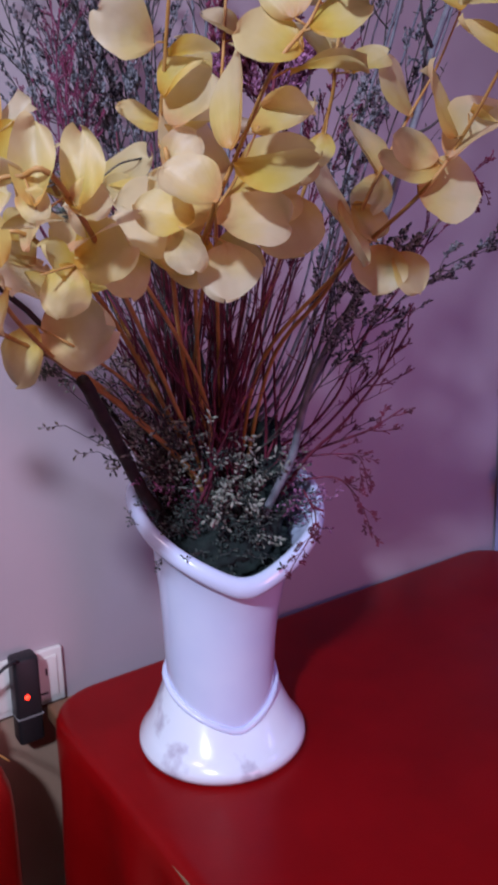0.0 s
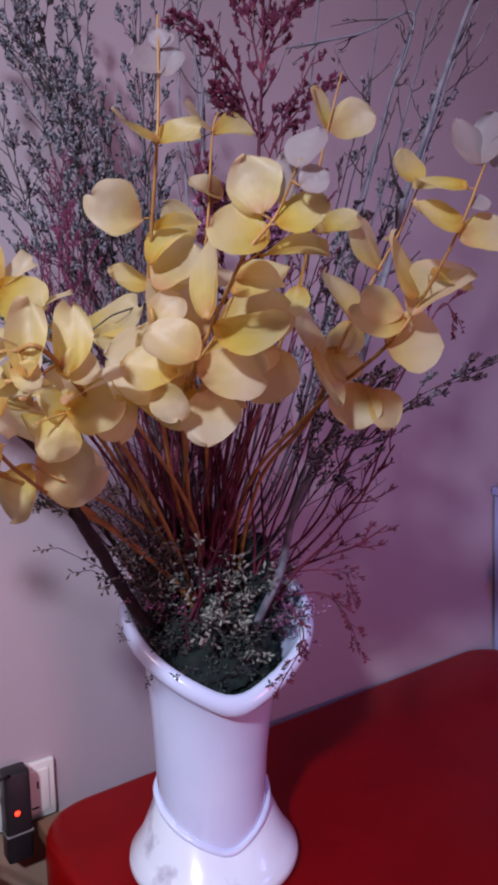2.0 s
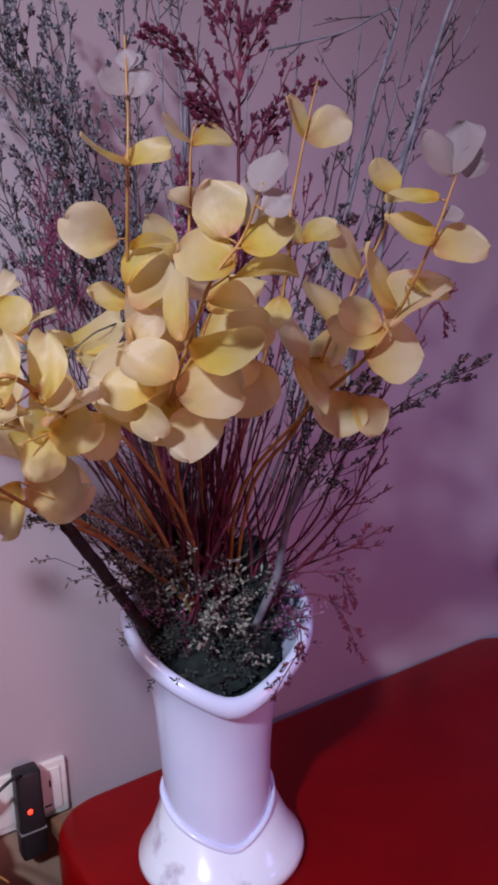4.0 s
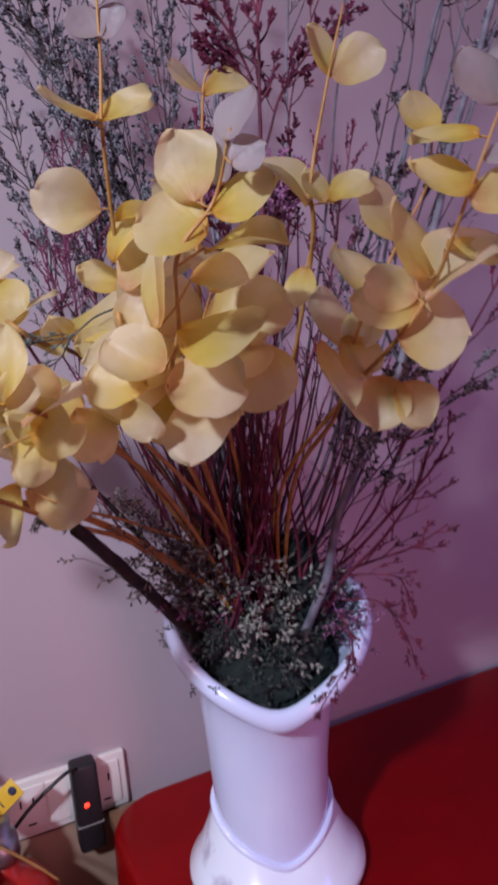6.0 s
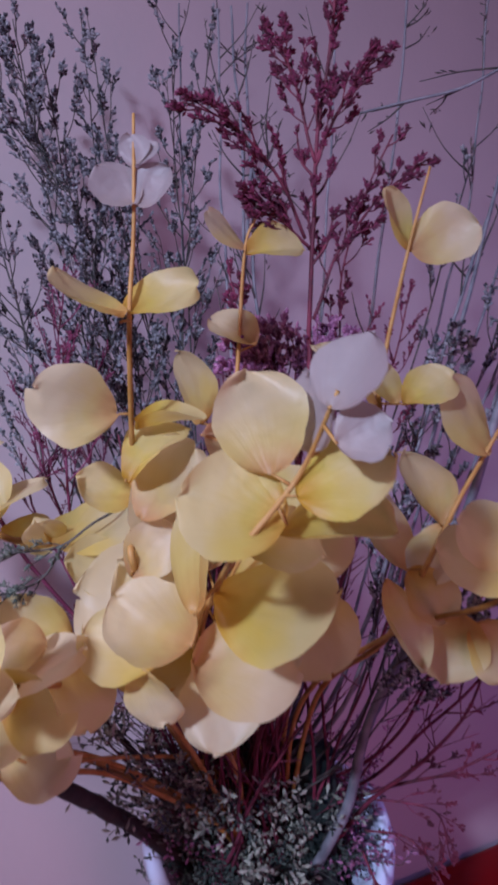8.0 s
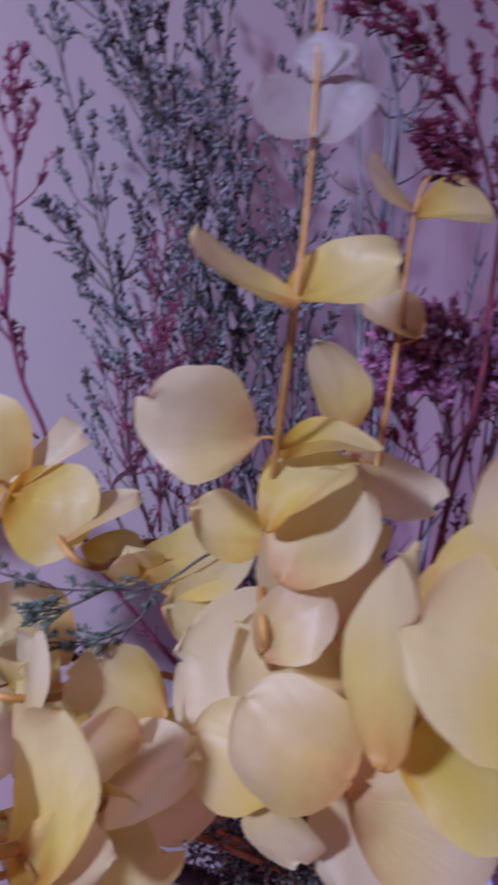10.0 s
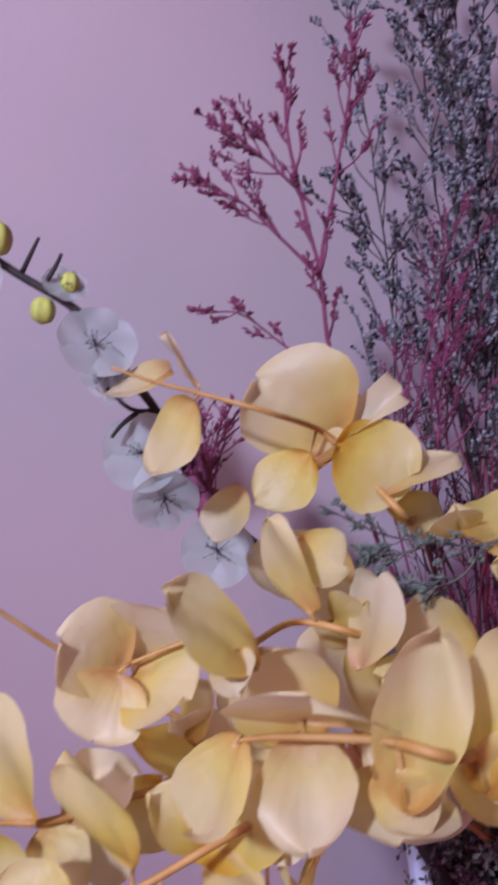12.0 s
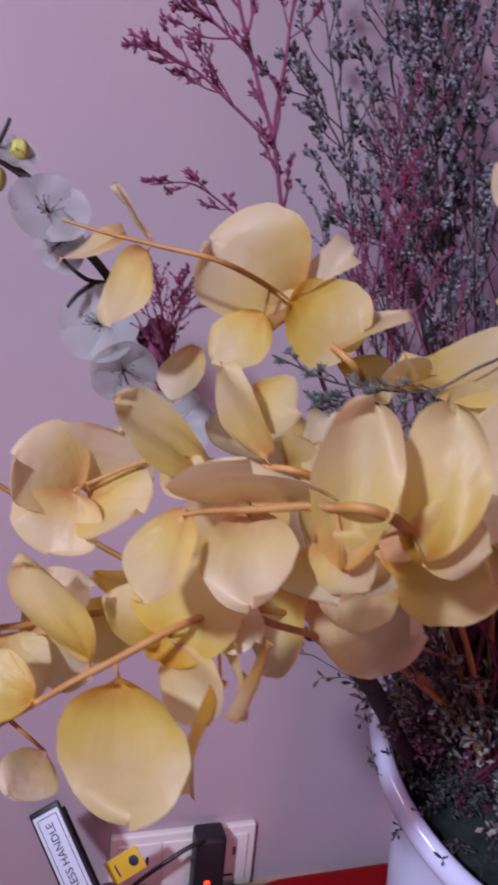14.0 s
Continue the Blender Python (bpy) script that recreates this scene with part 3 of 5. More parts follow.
U_STEM = [(-0.03, -0.03, 1.12), (-0.155, -0.076, 1.253), (-0.241, -0.135, 1.31), (-0.305, -0.203, 1.357), (-0.357, -0.27, 1.397), (-0.402, -0.284, 1.384), (-0.429, -0.28, 1.366), (-0.444, -0.278, 1.355)]
U_LEAVES = [
    (-0.396, -0.286, 1.381, -0.390, -0.297, 1.339, -0.39, -0.90, 0.17, 1.02),
    (-0.405, -0.270, 1.379, -0.429, -0.257, 1.411, -0.69, -0.69, -0.21, 0.75),
    (-0.375, -0.267, 1.386, -0.359, -0.277, 1.359, -0.60, -0.80, -0.06),
    (-0.375, -0.267, 1.386, -0.397, -0.258, 1.399, 0.19, -0.63, 0.75),
    (-0.357, -0.270, 1.397, -0.347, -0.277, 1.373, -0.92, -0.27, -0.27),
    (-0.359, -0.264, 1.394, -0.346, -0.280, 1.391, -0.61, -0.57, 0.55),
    (-0.421, -0.276, 1.347, -0.431, -0.293, 1.344, 0.40, -0.37, 0.84),
    (-0.425, -0.280, 1.370, -0.449, -0.272, 1.376, -0.12, -0.79, 0.60),
    (-0.336, -0.278, 1.387, -0.345, -0.281, 1.359, -0.93, 0.26, 0.25, 0.55),
    (-0.355, -0.276, 1.372, -0.367, -0.280, 1.331, -0.97, 0.12, 0.20, 0.50),
]
R_STEM = [(-0.03, -0.02, 1.12), (-0.177, -0.076, 1.277), (-0.302, -0.161, 1.347), (-0.377, -0.211, 1.373), (-0.432, -0.244, 1.382), (-0.451, -0.245, 1.382), (-0.48, -0.248, 1.385)]
R_LEAVES = [
    (-0.441, -0.247, 1.384, -0.462, -0.236, 1.420, -0.65, -0.75, -0.16),
    (-0.431, -0.239, 1.379, -0.408, -0.242, 1.397, -0.56, -0.54, 0.63),
    (-0.440, -0.240, 1.376, -0.429, -0.261, 1.365, -0.23, -0.55, 0.80),
    (-0.459, -0.248, 1.383, -0.449, -0.253, 1.363, -0.04, -0.97, 0.24),
    (-0.431, -0.239, 1.379, -0.406, -0.248, 1.363, -0.39, -0.91, -0.16),
    (-0.399, -0.175, 1.375, -0.338, -0.191, 1.365, 0.19, 0.12, 0.97),
    (-0.370, -0.172, 1.370, -0.360, -0.170, 1.397, -0.89, -0.31, 0.34),
]
V_STEM = [(-0.02, -0.01, 1.12), (-0.068, -0.09, 1.259), (-0.176, -0.17, 1.388), (-0.222, -0.196, 1.408), (-0.258, -0.212, 1.406), (-0.293, -0.219, 1.398)]
V_LEAVES = [
    (-0.225, -0.155, 1.476, -0.172, -0.168, 1.499, -0.43, -0.36, 0.83),
    (-0.173, -0.199, 1.457, -0.217, -0.185, 1.468, -0.06, -0.72, 0.69),
    (-0.157, -0.221, 1.394, -0.202, -0.203, 1.440, 0.21, -0.82, 0.53),
    (-0.223, -0.195, 1.416, -0.264, -0.181, 1.435, 0.03, -0.77, 0.64),
    (-0.234, -0.222, 1.421, -0.227, -0.239, 1.384, -0.35, -0.87, 0.34),
    (-0.250, -0.105, 1.485, -0.220, -0.116, 1.468, 0.16, -0.70, 0.69),
    (-0.221, -0.144, 1.473, -0.235, -0.163, 1.494, 0.05, -0.76, -0.65),
    (-0.260, -0.212, 1.405, -0.276, -0.212, 1.368, -0.70, -0.65, 0.30),
    (-0.253, -0.200, 1.401, -0.284, -0.207, 1.419, 0.34, -0.91, 0.23),
    (-0.255, -0.092, 1.407, -0.314, -0.072, 1.433, 0.25, -0.43, 0.87),
    (-0.269, -0.136, 1.409, -0.296, -0.134, 1.435, 0.05, -0.99, 0.16),
]
W_STEM = [(-0.02, -0.01, 1.14), (-0.054, 0.0, 1.207), (-0.169, -0.105, 1.29), (-0.244, -0.17, 1.333), (-0.272, -0.158, 1.352)]
W_LEAVES = [
    (-0.268, -0.146, 1.350, -0.230, -0.201, 1.352, -0.81, -0.56, 0.16),
    (-0.278, -0.153, 1.357, -0.295, -0.147, 1.310, -0.77, -0.60, 0.21),
    (-0.242, -0.174, 1.383, -0.204, -0.200, 1.387, -0.20, -0.15, 0.97),
    (-0.271, -0.241, 1.410, -0.252, -0.286, 1.415, -0.92, -0.39, -0.02),
    (-0.281, -0.249, 1.418, -0.240, -0.275, 1.441, -0.46, 0.05, 0.89),
    (-0.251, -0.138, 1.398, -0.277, -0.178, 1.384, 0.34, -0.50, 0.80),
    (-0.260, -0.133, 1.409, -0.293, -0.164, 1.387, 0.27, -0.74, 0.61),
    (-0.249, -0.252, 1.438, -0.282, -0.262, 1.444, 0.27, -0.96, -0.11),
    (-0.209, -0.279, 1.431, -0.198, -0.291, 1.400, -0.89, -0.43, -0.15),
    (-0.193, -0.290, 1.436, -0.226, -0.266, 1.444, -0.45, -0.77, 0.44),
]
X_STEM = [(-0.03, -0.02, 1.12), (-0.177, -0.077, 1.273), (-0.295, -0.141, 1.346), (-0.357, -0.145, 1.361), (-0.424, -0.149, 1.4), (-0.48, -0.146, 1.436), (-0.491, -0.147, 1.446)]
X_LEAVES = [
    (-0.382, -0.267, 1.377, -0.359, -0.277, 1.414, -0.59, -0.79, 0.17),
    (-0.328, -0.234, 1.403, -0.353, -0.232, 1.440, -0.09, -1.00, 0.01),
    (-0.329, -0.219, 1.397, -0.360, -0.209, 1.415, 0.18, -0.70, 0.70),
    (-0.343, -0.180, 1.356, -0.374, -0.170, 1.377, -0.27, -0.96, 0.08),
    (-0.388, -0.217, 1.379, -0.399, -0.239, 1.365, 0.01, -0.55, 0.84),
    (-0.292, -0.193, 1.417, -0.286, -0.188, 1.460, -0.99, -0.04, 0.16),
    (-0.480, -0.146, 1.434, -0.486, -0.141, 1.460, -0.80, -0.60, -0.05),
    (-0.482, -0.146, 1.434, -0.503, -0.139, 1.444, 0.27, -0.44, 0.86),
]
Y_STEM = [(0.0, -0.01, 1.12), (-0.054, -0.046, 1.271), (-0.123, -0.181, 1.38), (-0.154, -0.251, 1.437), (-0.145, -0.277, 1.471), (-0.138, -0.301, 1.507)]
Y_LEAVES = [
    (-0.149, -0.250, 1.467, -0.172, -0.228, 1.525, 0.13, -0.90, 0.40),
    (-0.158, -0.259, 1.442, -0.194, -0.232, 1.471, -0.32, -0.85, 0.42),
    (-0.158, -0.248, 1.437, -0.212, -0.209, 1.449, -0.40, -0.74, 0.54),
    (-0.147, -0.233, 1.426, -0.182, -0.235, 1.397, -0.19, -0.93, 0.31),
    (-0.154, -0.268, 1.441, -0.106, -0.299, 1.459, -0.58, -0.59, 0.57),
    (-0.134, -0.260, 1.467, -0.084, -0.292, 1.490, -0.61, -0.54, 0.58),
    (-0.143, -0.299, 1.503, -0.105, -0.322, 1.521, -0.60, -0.46, 0.65),
    (-0.132, -0.217, 1.415, -0.114, -0.259, 1.404, -0.88, -0.44, 0.20),
]


def eucalyptus(stem, leaves, seed, tips=()):
    rng = random.Random(seed)
    thing = tagged(new("eucalyptus_branch"), "artificial eucalyptus branch with round cream leaves", "branch", "eucalyptus in the vase")
    line = smooth_line([(0.0, 0.02, 0.92)] + list(stem), 8)
    bm = bmesh.new()
    tube(bm, line, 0.0031, 0.0008, 8)
    for row in list(leaves) + list(tips):
        base = Vector(row[0:3])
        near = min(line, key=lambda q: (q - base).length)
        if 0.0015 < (near - base).length < 0.035:
            tube(bm, [near, base + (base - near) * 0.05], 0.0009, 0.0007, 5)
    part("stem", bm, MAT_TWIG, thing)
    for k, row in enumerate(leaves):
        shape, wide = rng.randrange(20), rng.uniform(0.90, 1.08)
        place_leaf(thing, row[0:3], row[3:6], row[6:9], shape % 6 if len(row) > 9 else shape, row[9] if len(row) > 9 else wide)
    for row in tips:
        ob = place_leaf(thing, row[0:3], row[3:6], row[6:9], rng.randrange(20), 1.05)
        ob.material_slots[0].link = "OBJECT"
        ob.material_slots[0].material = MAT_PALE
        ob["label"] = "pale pink young leaf"
    return thing


eucalyptus(A_STEM, A_LEAVES, 1, A_TIP_LEAVES)
eucalyptus(B_STEM, B_LEAVES, 2, B_TIP_LEAVES)
eucalyptus(D_STEM, D_LEAVES, 3, D_TIP_LEAVES)
for number, (stem, leaves) in enumerate(((J_STEM, J_LEAVES), (G_STEM, G_LEAVES), (E_STEM, E_LEAVES), (P_STEM, P_LEAVES), (Q_STEM, Q_LEAVES), (S_STEM, S_LEAVES), (U_STEM, U_LEAVES), (R_STEM, R_LEAVES), (V_STEM, V_LEAVES), (W_STEM, W_LEAVES), (X_STEM, X_LEAVES), (Y_STEM, Y_LEAVES))):
    eucalyptus(stem, leaves, 10 + number)


# ---- sprays of small blooms ----
MOUTH = [(0.0, 0.02, 0.93), (-0.005, 0.01, 1.10)]


def spindle(bm, p, d, length, r):
    d = d.normalized()
    u = d.orthogonal().normalized()
    w = d.cross(u)
    a, b, m = bm.verts.new(p), bm.verts.new(p + d * length), p + d * length * 0.62
    ring = [bm.verts.new(m + r * (math.cos(k * math.tau / 4) * u + math.sin(k * math.tau / 4) * w)) for k in range(4)]
    for k in range(4):
        bm.faces.new((a, ring[(k + 1) % 4], ring[k]))
        bm.faces.new((b, ring[k], ring[(k + 1) % 4]))


def spray(name, lines, seed, bloom, stalk, label, group, reach=0.09, branches=16, start=0.4, buds=6, bud=0.0048, thick=0.0014, mouth=0, plump=1.0):
    """One dried spray: its stalks along the lines, forked twigs off them, and rows of buds at the twigs' ends."""
    rng = random.Random(seed)
    thing = tagged(new(name), label, "dried flower", group)
    heads = bmesh.new()
    for points in lines:
        stems = bmesh.new()
        begin = [(x + rng.uniform(-0.03, 0.03), y + rng.uniform(-0.03, 0.03), z) for x, y, z in MOUTH] if mouth else []
        line = smooth_line(begin + list(points), 10)
        line = [q + 0.0022 * noise.noise_vector(q * 22 + Vector((seed, 0, 0))) for q in line]
        tube(stems, line, thick, thick * 0.5, 5)
        turn = rng.uniform(0, 6)
        for k in range(branches):
            f = start + (1 - start) * (k + rng.uniform(0, 0.6)) / branches
            i = min(len(line) - 2, int(f * (len(line) - 1)))
            p, d = line[i], (line[i + 1] - line[i]).normalized()
            turn += 2.4 + rng.uniform(-0.4, 0.4)
            u = d.orthogonal().normalized()
            out = (math.cos(turn) * u + math.sin(turn) * d.cross(u)).normalized()
            size = reach * (1.15 - 0.7 * (f - start) / (1 - start)) * rng.uniform(0.55, 1.1)
            way = (d * 0.95 + out * rng.uniform(0.45, 0.85)).normalized()
            bent = out * rng.uniform(-0.1, 0.1)
            twig = smooth_line([p, p + (way + bent) * size * 0.5, p + (way + 0.35 * d).normalized() * size], 4)
            tube(stems, twig, thick * 0.5, thick * 0.28, 4)
            for s in range(6):
                j = rng.randint(3, len(twig) - 1) if s else len(twig) - 1
                q = twig[j]
                sub = (way + 0.5 * d + Vector((rng.gauss(0, 0.5), rng.gauss(0, 0.5), rng.gauss(0.15, 0.4)))).normalized()
                end = q + sub * size * rng.uniform(0.16, 0.36)
                tube(stems, [q, end], thick * 0.32, thick * 0.22, 3)
                for n in range(buds):
                    h = q + (end - q) * (0.3 + 0.7 * n / max(1, buds - 1))
                    lean = (sub + Vector((rng.gauss(0, 0.42), rng.gauss(0, 0.42), 0.22 + rng.gauss(0, 0.35)))).normalized()
                    spindle(heads, h, lean, bud * rng.uniform(0.7, 1.35), bud * plump * rng.uniform(0.17, 0.30))
        part("stem", stems, stalk, thing)
    tagged(part("blossoms", heads, bloom, thing, smooth=False), kind="stuff")
    return thing


def bare_twig(lines, seed, thick=0.0025, mouth=0):
    rng = random.Random(seed)
    thing = tagged(new("bare_twig"), "bare blue-grey dried twig with short side shoots", "twig", "bare twigs in the vase")
    shoots = bmesh.new()
    for points in lines:
        stem = bmesh.new()
        begin = [(x + rng.uniform(-0.03, 0.03), y + rng.uniform(0, 0.04), z) for x, y, z in MOUTH] if mouth else []
        line = smooth_line(begin + list(points), 9)
        line = [q + 0.004 * noise.noise_vector(q * 14 + Vector((seed, 0, 0))) for q in line]
        tube(stem, line, thick, thick * 0.45, 7)
        part("stem", stem, MAT_BLUE_TWIG, thing)
        for k in range(9):
            i = rng.randint(len(line) // 2, len(line) - 2)
            d = (line[i + 1] - line[i]).normalized()
            w = (d + 0.8 * Vector((rng.gauss(0, 1), rng.gauss(0, 0.6), rng.gauss(0, 0.4)))).normalized()
            size = rng.uniform(0.02, 0.09)
            mid = line[i] + w * size * 0.5
            tube(shoots, smooth_line([line[i], mid, mid + (w + 0.5 * d).normalized() * size * 0.5], 3), thick * 0.4, thick * 0.15, 5)
            for s in range(3):
                q = line[i] + w * size * rng.uniform(0.4, 0.95)
                spindle(shoots, q, w + Vector((rng.gauss(0, 0.8), rng.gauss(0, 0.8), 0.4)), 0.010, 0.0009)
    tagged(part("side_growth", shoots, MAT_GREY_STEM, thing, "dark side shoots"), kind="stuff")
    return thing


spray("statice_spray", [[(-0.081, 0.041, 1.445), (-0.111, 0.048, 1.61), (-0.152, 0.058, 1.764), (-0.212, 0.077, 1.867), (-0.248, 0.094, 1.917)]], 101, MAT_GREY, MAT_GREY_STEM, "dried grey-green statice spray with tiny buds", "grey sprays in the vase", reach=0.10, branches=31, start=0.30, mouth=1, buds=8, bud=0.0054, plump=1.35)
spray("statice_spray", [[(-0.078, 0.043, 1.469), (-0.122, 0.057, 1.656), (-0.146, 0.081, 1.793), (-0.16, 0.102, 1.931)]], 102, MAT_GREY, MAT_GREY_STEM, "dried grey-green statice spray with tiny buds", "grey sprays in the vase", reach=0.09, branches=36, start=0.30, mouth=1, buds=8, bud=0.0054, plump=1.35)
spray("statice_spray", [[(-0.049, 0.055, 1.467), (-0.072, 0.075, 1.662), (-0.091, 0.095, 1.782), (-0.103, 0.119, 1.952)]], 103, MAT_GREY, MAT_GREY_STEM, "dried grey-green statice spray with tiny buds", "grey sprays in the vase", reach=0.09, branches=33, start=0.35, mouth=1, buds=8, bud=0.0054, plump=1.35)
spray("statice_spray", [[(-0.025, 0.049, 1.469), (-0.024, 0.072, 1.667), (-0.025, 0.091, 1.815), (-0.017, 0.107, 1.964)]], 104, MAT_GREY, MAT_GREY_STEM, "dried grey-green statice spray with tiny buds", "grey sprays in the vase", reach=0.10, branches=26, start=0.35, mouth=1, buds=8, bud=0.0054, plump=1.35)
spray("statice_spray", [[(-0.11, 0.031, 1.471), (-0.136, 0.042, 1.585), (-0.133, 0.047, 1.72), (-0.176, 0.062, 1.825), (-0.188, 0.076, 1.913)]], 105, MAT_GREY, MAT_GREY_STEM, "dried grey-green statice spray with tiny buds", "grey sprays in the vase", reach=0.08, branches=36, start=0.30, mouth=1, buds=8, bud=0.0054, plump=1.35)
spray("statice_spray", [[(-0.115, 0.035, 1.494), (-0.167, 0.051, 1.587), (-0.209, 0.061, 1.656), (-0.248, 0.067, 1.701)]], 106, MAT_GREY, MAT_GREY_STEM, "dried grey-green statice spray with tiny buds", "grey sprays in the vase", reach=0.06, branches=14, start=0.45, mouth=1, buds=8, bud=0.0054, plump=1.35)
spray("statice_spray", [[(-0.122, 0.019, 1.498), (-0.14, 0.064, 1.639), (-0.16, 0.11, 1.789), (-0.178, 0.147, 1.974)]], 107, MAT_GREY, MAT_GREY_STEM, "dried grey-green statice spray with tiny buds", "grey sprays in the vase", reach=0.09, branches=31, start=0.35, mouth=1, buds=8, bud=0.0054, plump=1.35)
spray("statice_spray", [[(-0.079, 0.042, 1.491), (-0.084, 0.081, 1.641), (-0.099, 0.126, 1.801), (-0.1, 0.167, 2.002)]], 108, MAT_GREY, MAT_GREY_STEM, "dried grey-green statice spray with tiny buds", "grey sprays in the vase", reach=0.08, branches=29, start=0.35, mouth=1, buds=8, bud=0.0054, plump=1.35)
spray("statice_spray", [[(-0.039, 0.045, 1.487), (-0.037, 0.058, 1.641), (-0.017, 0.063, 1.794), (0.014, 0.066, 1.979)]], 109, MAT_GREY, MAT_GREY_STEM, "dried grey-green statice spray with tiny buds", "grey sprays in the vase", reach=0.08, branches=17, start=0.45, mouth=1, buds=8, bud=0.0054, plump=1.35)
spray("statice_spray", [[(-0.179, -0.001, 1.462), (-0.193, 0.04, 1.592), (-0.213, 0.085, 1.731), (-0.239, 0.134, 1.88)]], 110, MAT_GREY, MAT_GREY_STEM, "dried grey-green statice spray with tiny buds", "grey sprays in the vase", reach=0.09, branches=24, start=0.4, mouth=1, buds=8, bud=0.0054, plump=1.35)
spray("magenta_spray", [[(-0.22, -0.04, 1.441), (-0.269, -0.046, 1.557), (-0.288, -0.042, 1.621), (-0.314, -0.027, 1.708), (-0.321, -0.018, 1.755)]], 111, MAT_MAGENTA, MAT_MAGENTA, "dried magenta statice spray, finely forked", "magenta sprays in the vase", reach=0.035, branches=12, start=0.55, mouth=1, buds=6, bud=0.0046, plump=0.85, thick=0.0022)
spray("magenta_spray", [[(-0.288, -0.043, 1.617), (-0.283, -0.037, 1.68), (-0.279, -0.034, 1.73), (-0.276, -0.033, 1.778)], [(-0.288, -0.042, 1.619), (-0.311, -0.034, 1.639), (-0.338, -0.024, 1.66), (-0.374, -0.015, 1.675)], [(-0.296, -0.035, 1.664), (-0.323, -0.029, 1.686), (-0.358, -0.019, 1.71)]], 112, MAT_MAGENTA, MAT_MAGENTA, "dried magenta statice spray, finely forked", "magenta sprays in the vase", reach=0.035, branches=11, start=0.35, buds=6, bud=0.0046, plump=0.85)
spray("magenta_spray", [[(-0.268, -0.049, 1.542), (-0.305, -0.041, 1.572), (-0.336, -0.032, 1.59), (-0.364, -0.029, 1.587)]], 113, MAT_MAGENTA, MAT_MAGENTA, "dried magenta statice spray, finely forked", "magenta sprays in the vase", reach=0.02, branches=7, start=0.3, buds=5, bud=0.004, thick=0.001)
spray("magenta_spray", [[(-0.179, -0.006, 1.456), (-0.185, -0.001, 1.542), (-0.179, 0.001, 1.627), (-0.171, 0.007, 1.678)]], 114, MAT_MAGENTA, MAT_MAGENTA, "wispy magenta dried spray with hair-thin twigs", "magenta sprays in the vase", reach=0.07, branches=22, start=0.2, mouth=1, buds=3, bud=0.0035)
spray("magenta_spray", [[(-0.2, -0.011, 1.456), (-0.201, -0.011, 1.521), (-0.21, 0.002, 1.586)], [(-0.134, 0.005, 1.456), (-0.154, 0.013, 1.544), (-0.141, 0.021, 1.612)]], 115, MAT_MAGENTA, MAT_MAGENTA, "wispy magenta dried spray with hair-thin twigs", "magenta sprays in the vase", reach=0.06, branches=20, start=0.2, mouth=1, buds=3, bud=0.0035)
spray("magenta_spray", [[(-0.346, -0.074, 1.462), (-0.351, -0.067, 1.49), (-0.338, -0.063, 1.526)], [(-0.189, -0.053, 1.476), (-0.187, -0.038, 1.548), (-0.182, -0.025, 1.62)]], 116, MAT_MAGENTA, MAT_MAGENTA, "wispy magenta dried spray with hair-thin twigs", "magenta sprays in the vase", reach=0.05, branches=16, start=0.1, buds=4, bud=0.004)
spray("burgundy_spray", [[(-0.035, -0.175, 1.54), (-0.036, -0.19, 1.621), (-0.035, -0.196, 1.68), (-0.031, -0.202, 1.75), (-0.018, -0.202, 1.822), (-0.011, -0.2, 1.871)]], 117, MAT_BURG, MAT_BURG_STEM, "dried burgundy statice spray with dense bloom clusters", "burgundy sprays in the vase", reach=0.035, branches=16, start=0.55, mouth=1, buds=15, bud=0.0046, plump=0.8, thick=0.0024)
spray("burgundy_spray", [[(-0.038, -0.194, 1.687), (-0.063, -0.2, 1.725), (-0.095, -0.204, 1.755), (-0.135, -0.2, 1.768)], [(-0.035, -0.196, 1.68), (-0.058, -0.194, 1.698), (-0.079, -0.194, 1.712)]], 118, MAT_BURG, MAT_BURG_STEM, "dried burgundy statice spray with dense bloom clusters", "burgundy sprays in the vase", reach=0.030, branches=15, start=0.2, buds=15, bud=0.0046, plump=0.8)
spray("burgundy_spray", [[(-0.032, -0.191, 1.628), (-0.01, -0.197, 1.679), (0.026, -0.199, 1.722), (0.07, -0.206, 1.753)], [(-0.033, -0.202, 1.74), (-0.01, -0.209, 1.786), (0.011, -0.217, 1.812)], [(-0.033, -0.202, 1.74), (-0.042, -0.192, 1.796), (-0.052, -0.184, 1.835)]], 119, MAT_BURG, MAT_BURG_STEM, "dried burgundy statice spray with dense bloom clusters", "burgundy sprays in the vase", reach=0.030, branches=15, start=0.2, buds=15, bud=0.0046, plump=0.8)
spray("burgundy_spray", [[(-0.035, -0.137, 1.476), (-0.058, -0.152, 1.557), (-0.071, -0.151, 1.615), (-0.075, -0.145, 1.658)]], 120, MAT_BURG, MAT_BURG_STEM, "dried burgundy statice spray with dense bloom clusters", "burgundy sprays in the vase", reach=0.045, branches=22, start=0.3, mouth=1, buds=8, bud=0.005)
spray("plum_spray", [[(-0.031, -0.157, 1.518), (-0.035, -0.162, 1.564), (-0.052, -0.162, 1.597), (-0.07, -0.164, 1.593)], [(-0.03, -0.156, 1.533), (-0.018, -0.17, 1.571), (-0.007, -0.172, 1.6)]], 121, MAT_PLUM, MAT_BURG_STEM, "dried plum-purple statice spray", "plum sprays in the vase", reach=0.05, branches=34, start=0.2, buds=11, bud=0.0062)
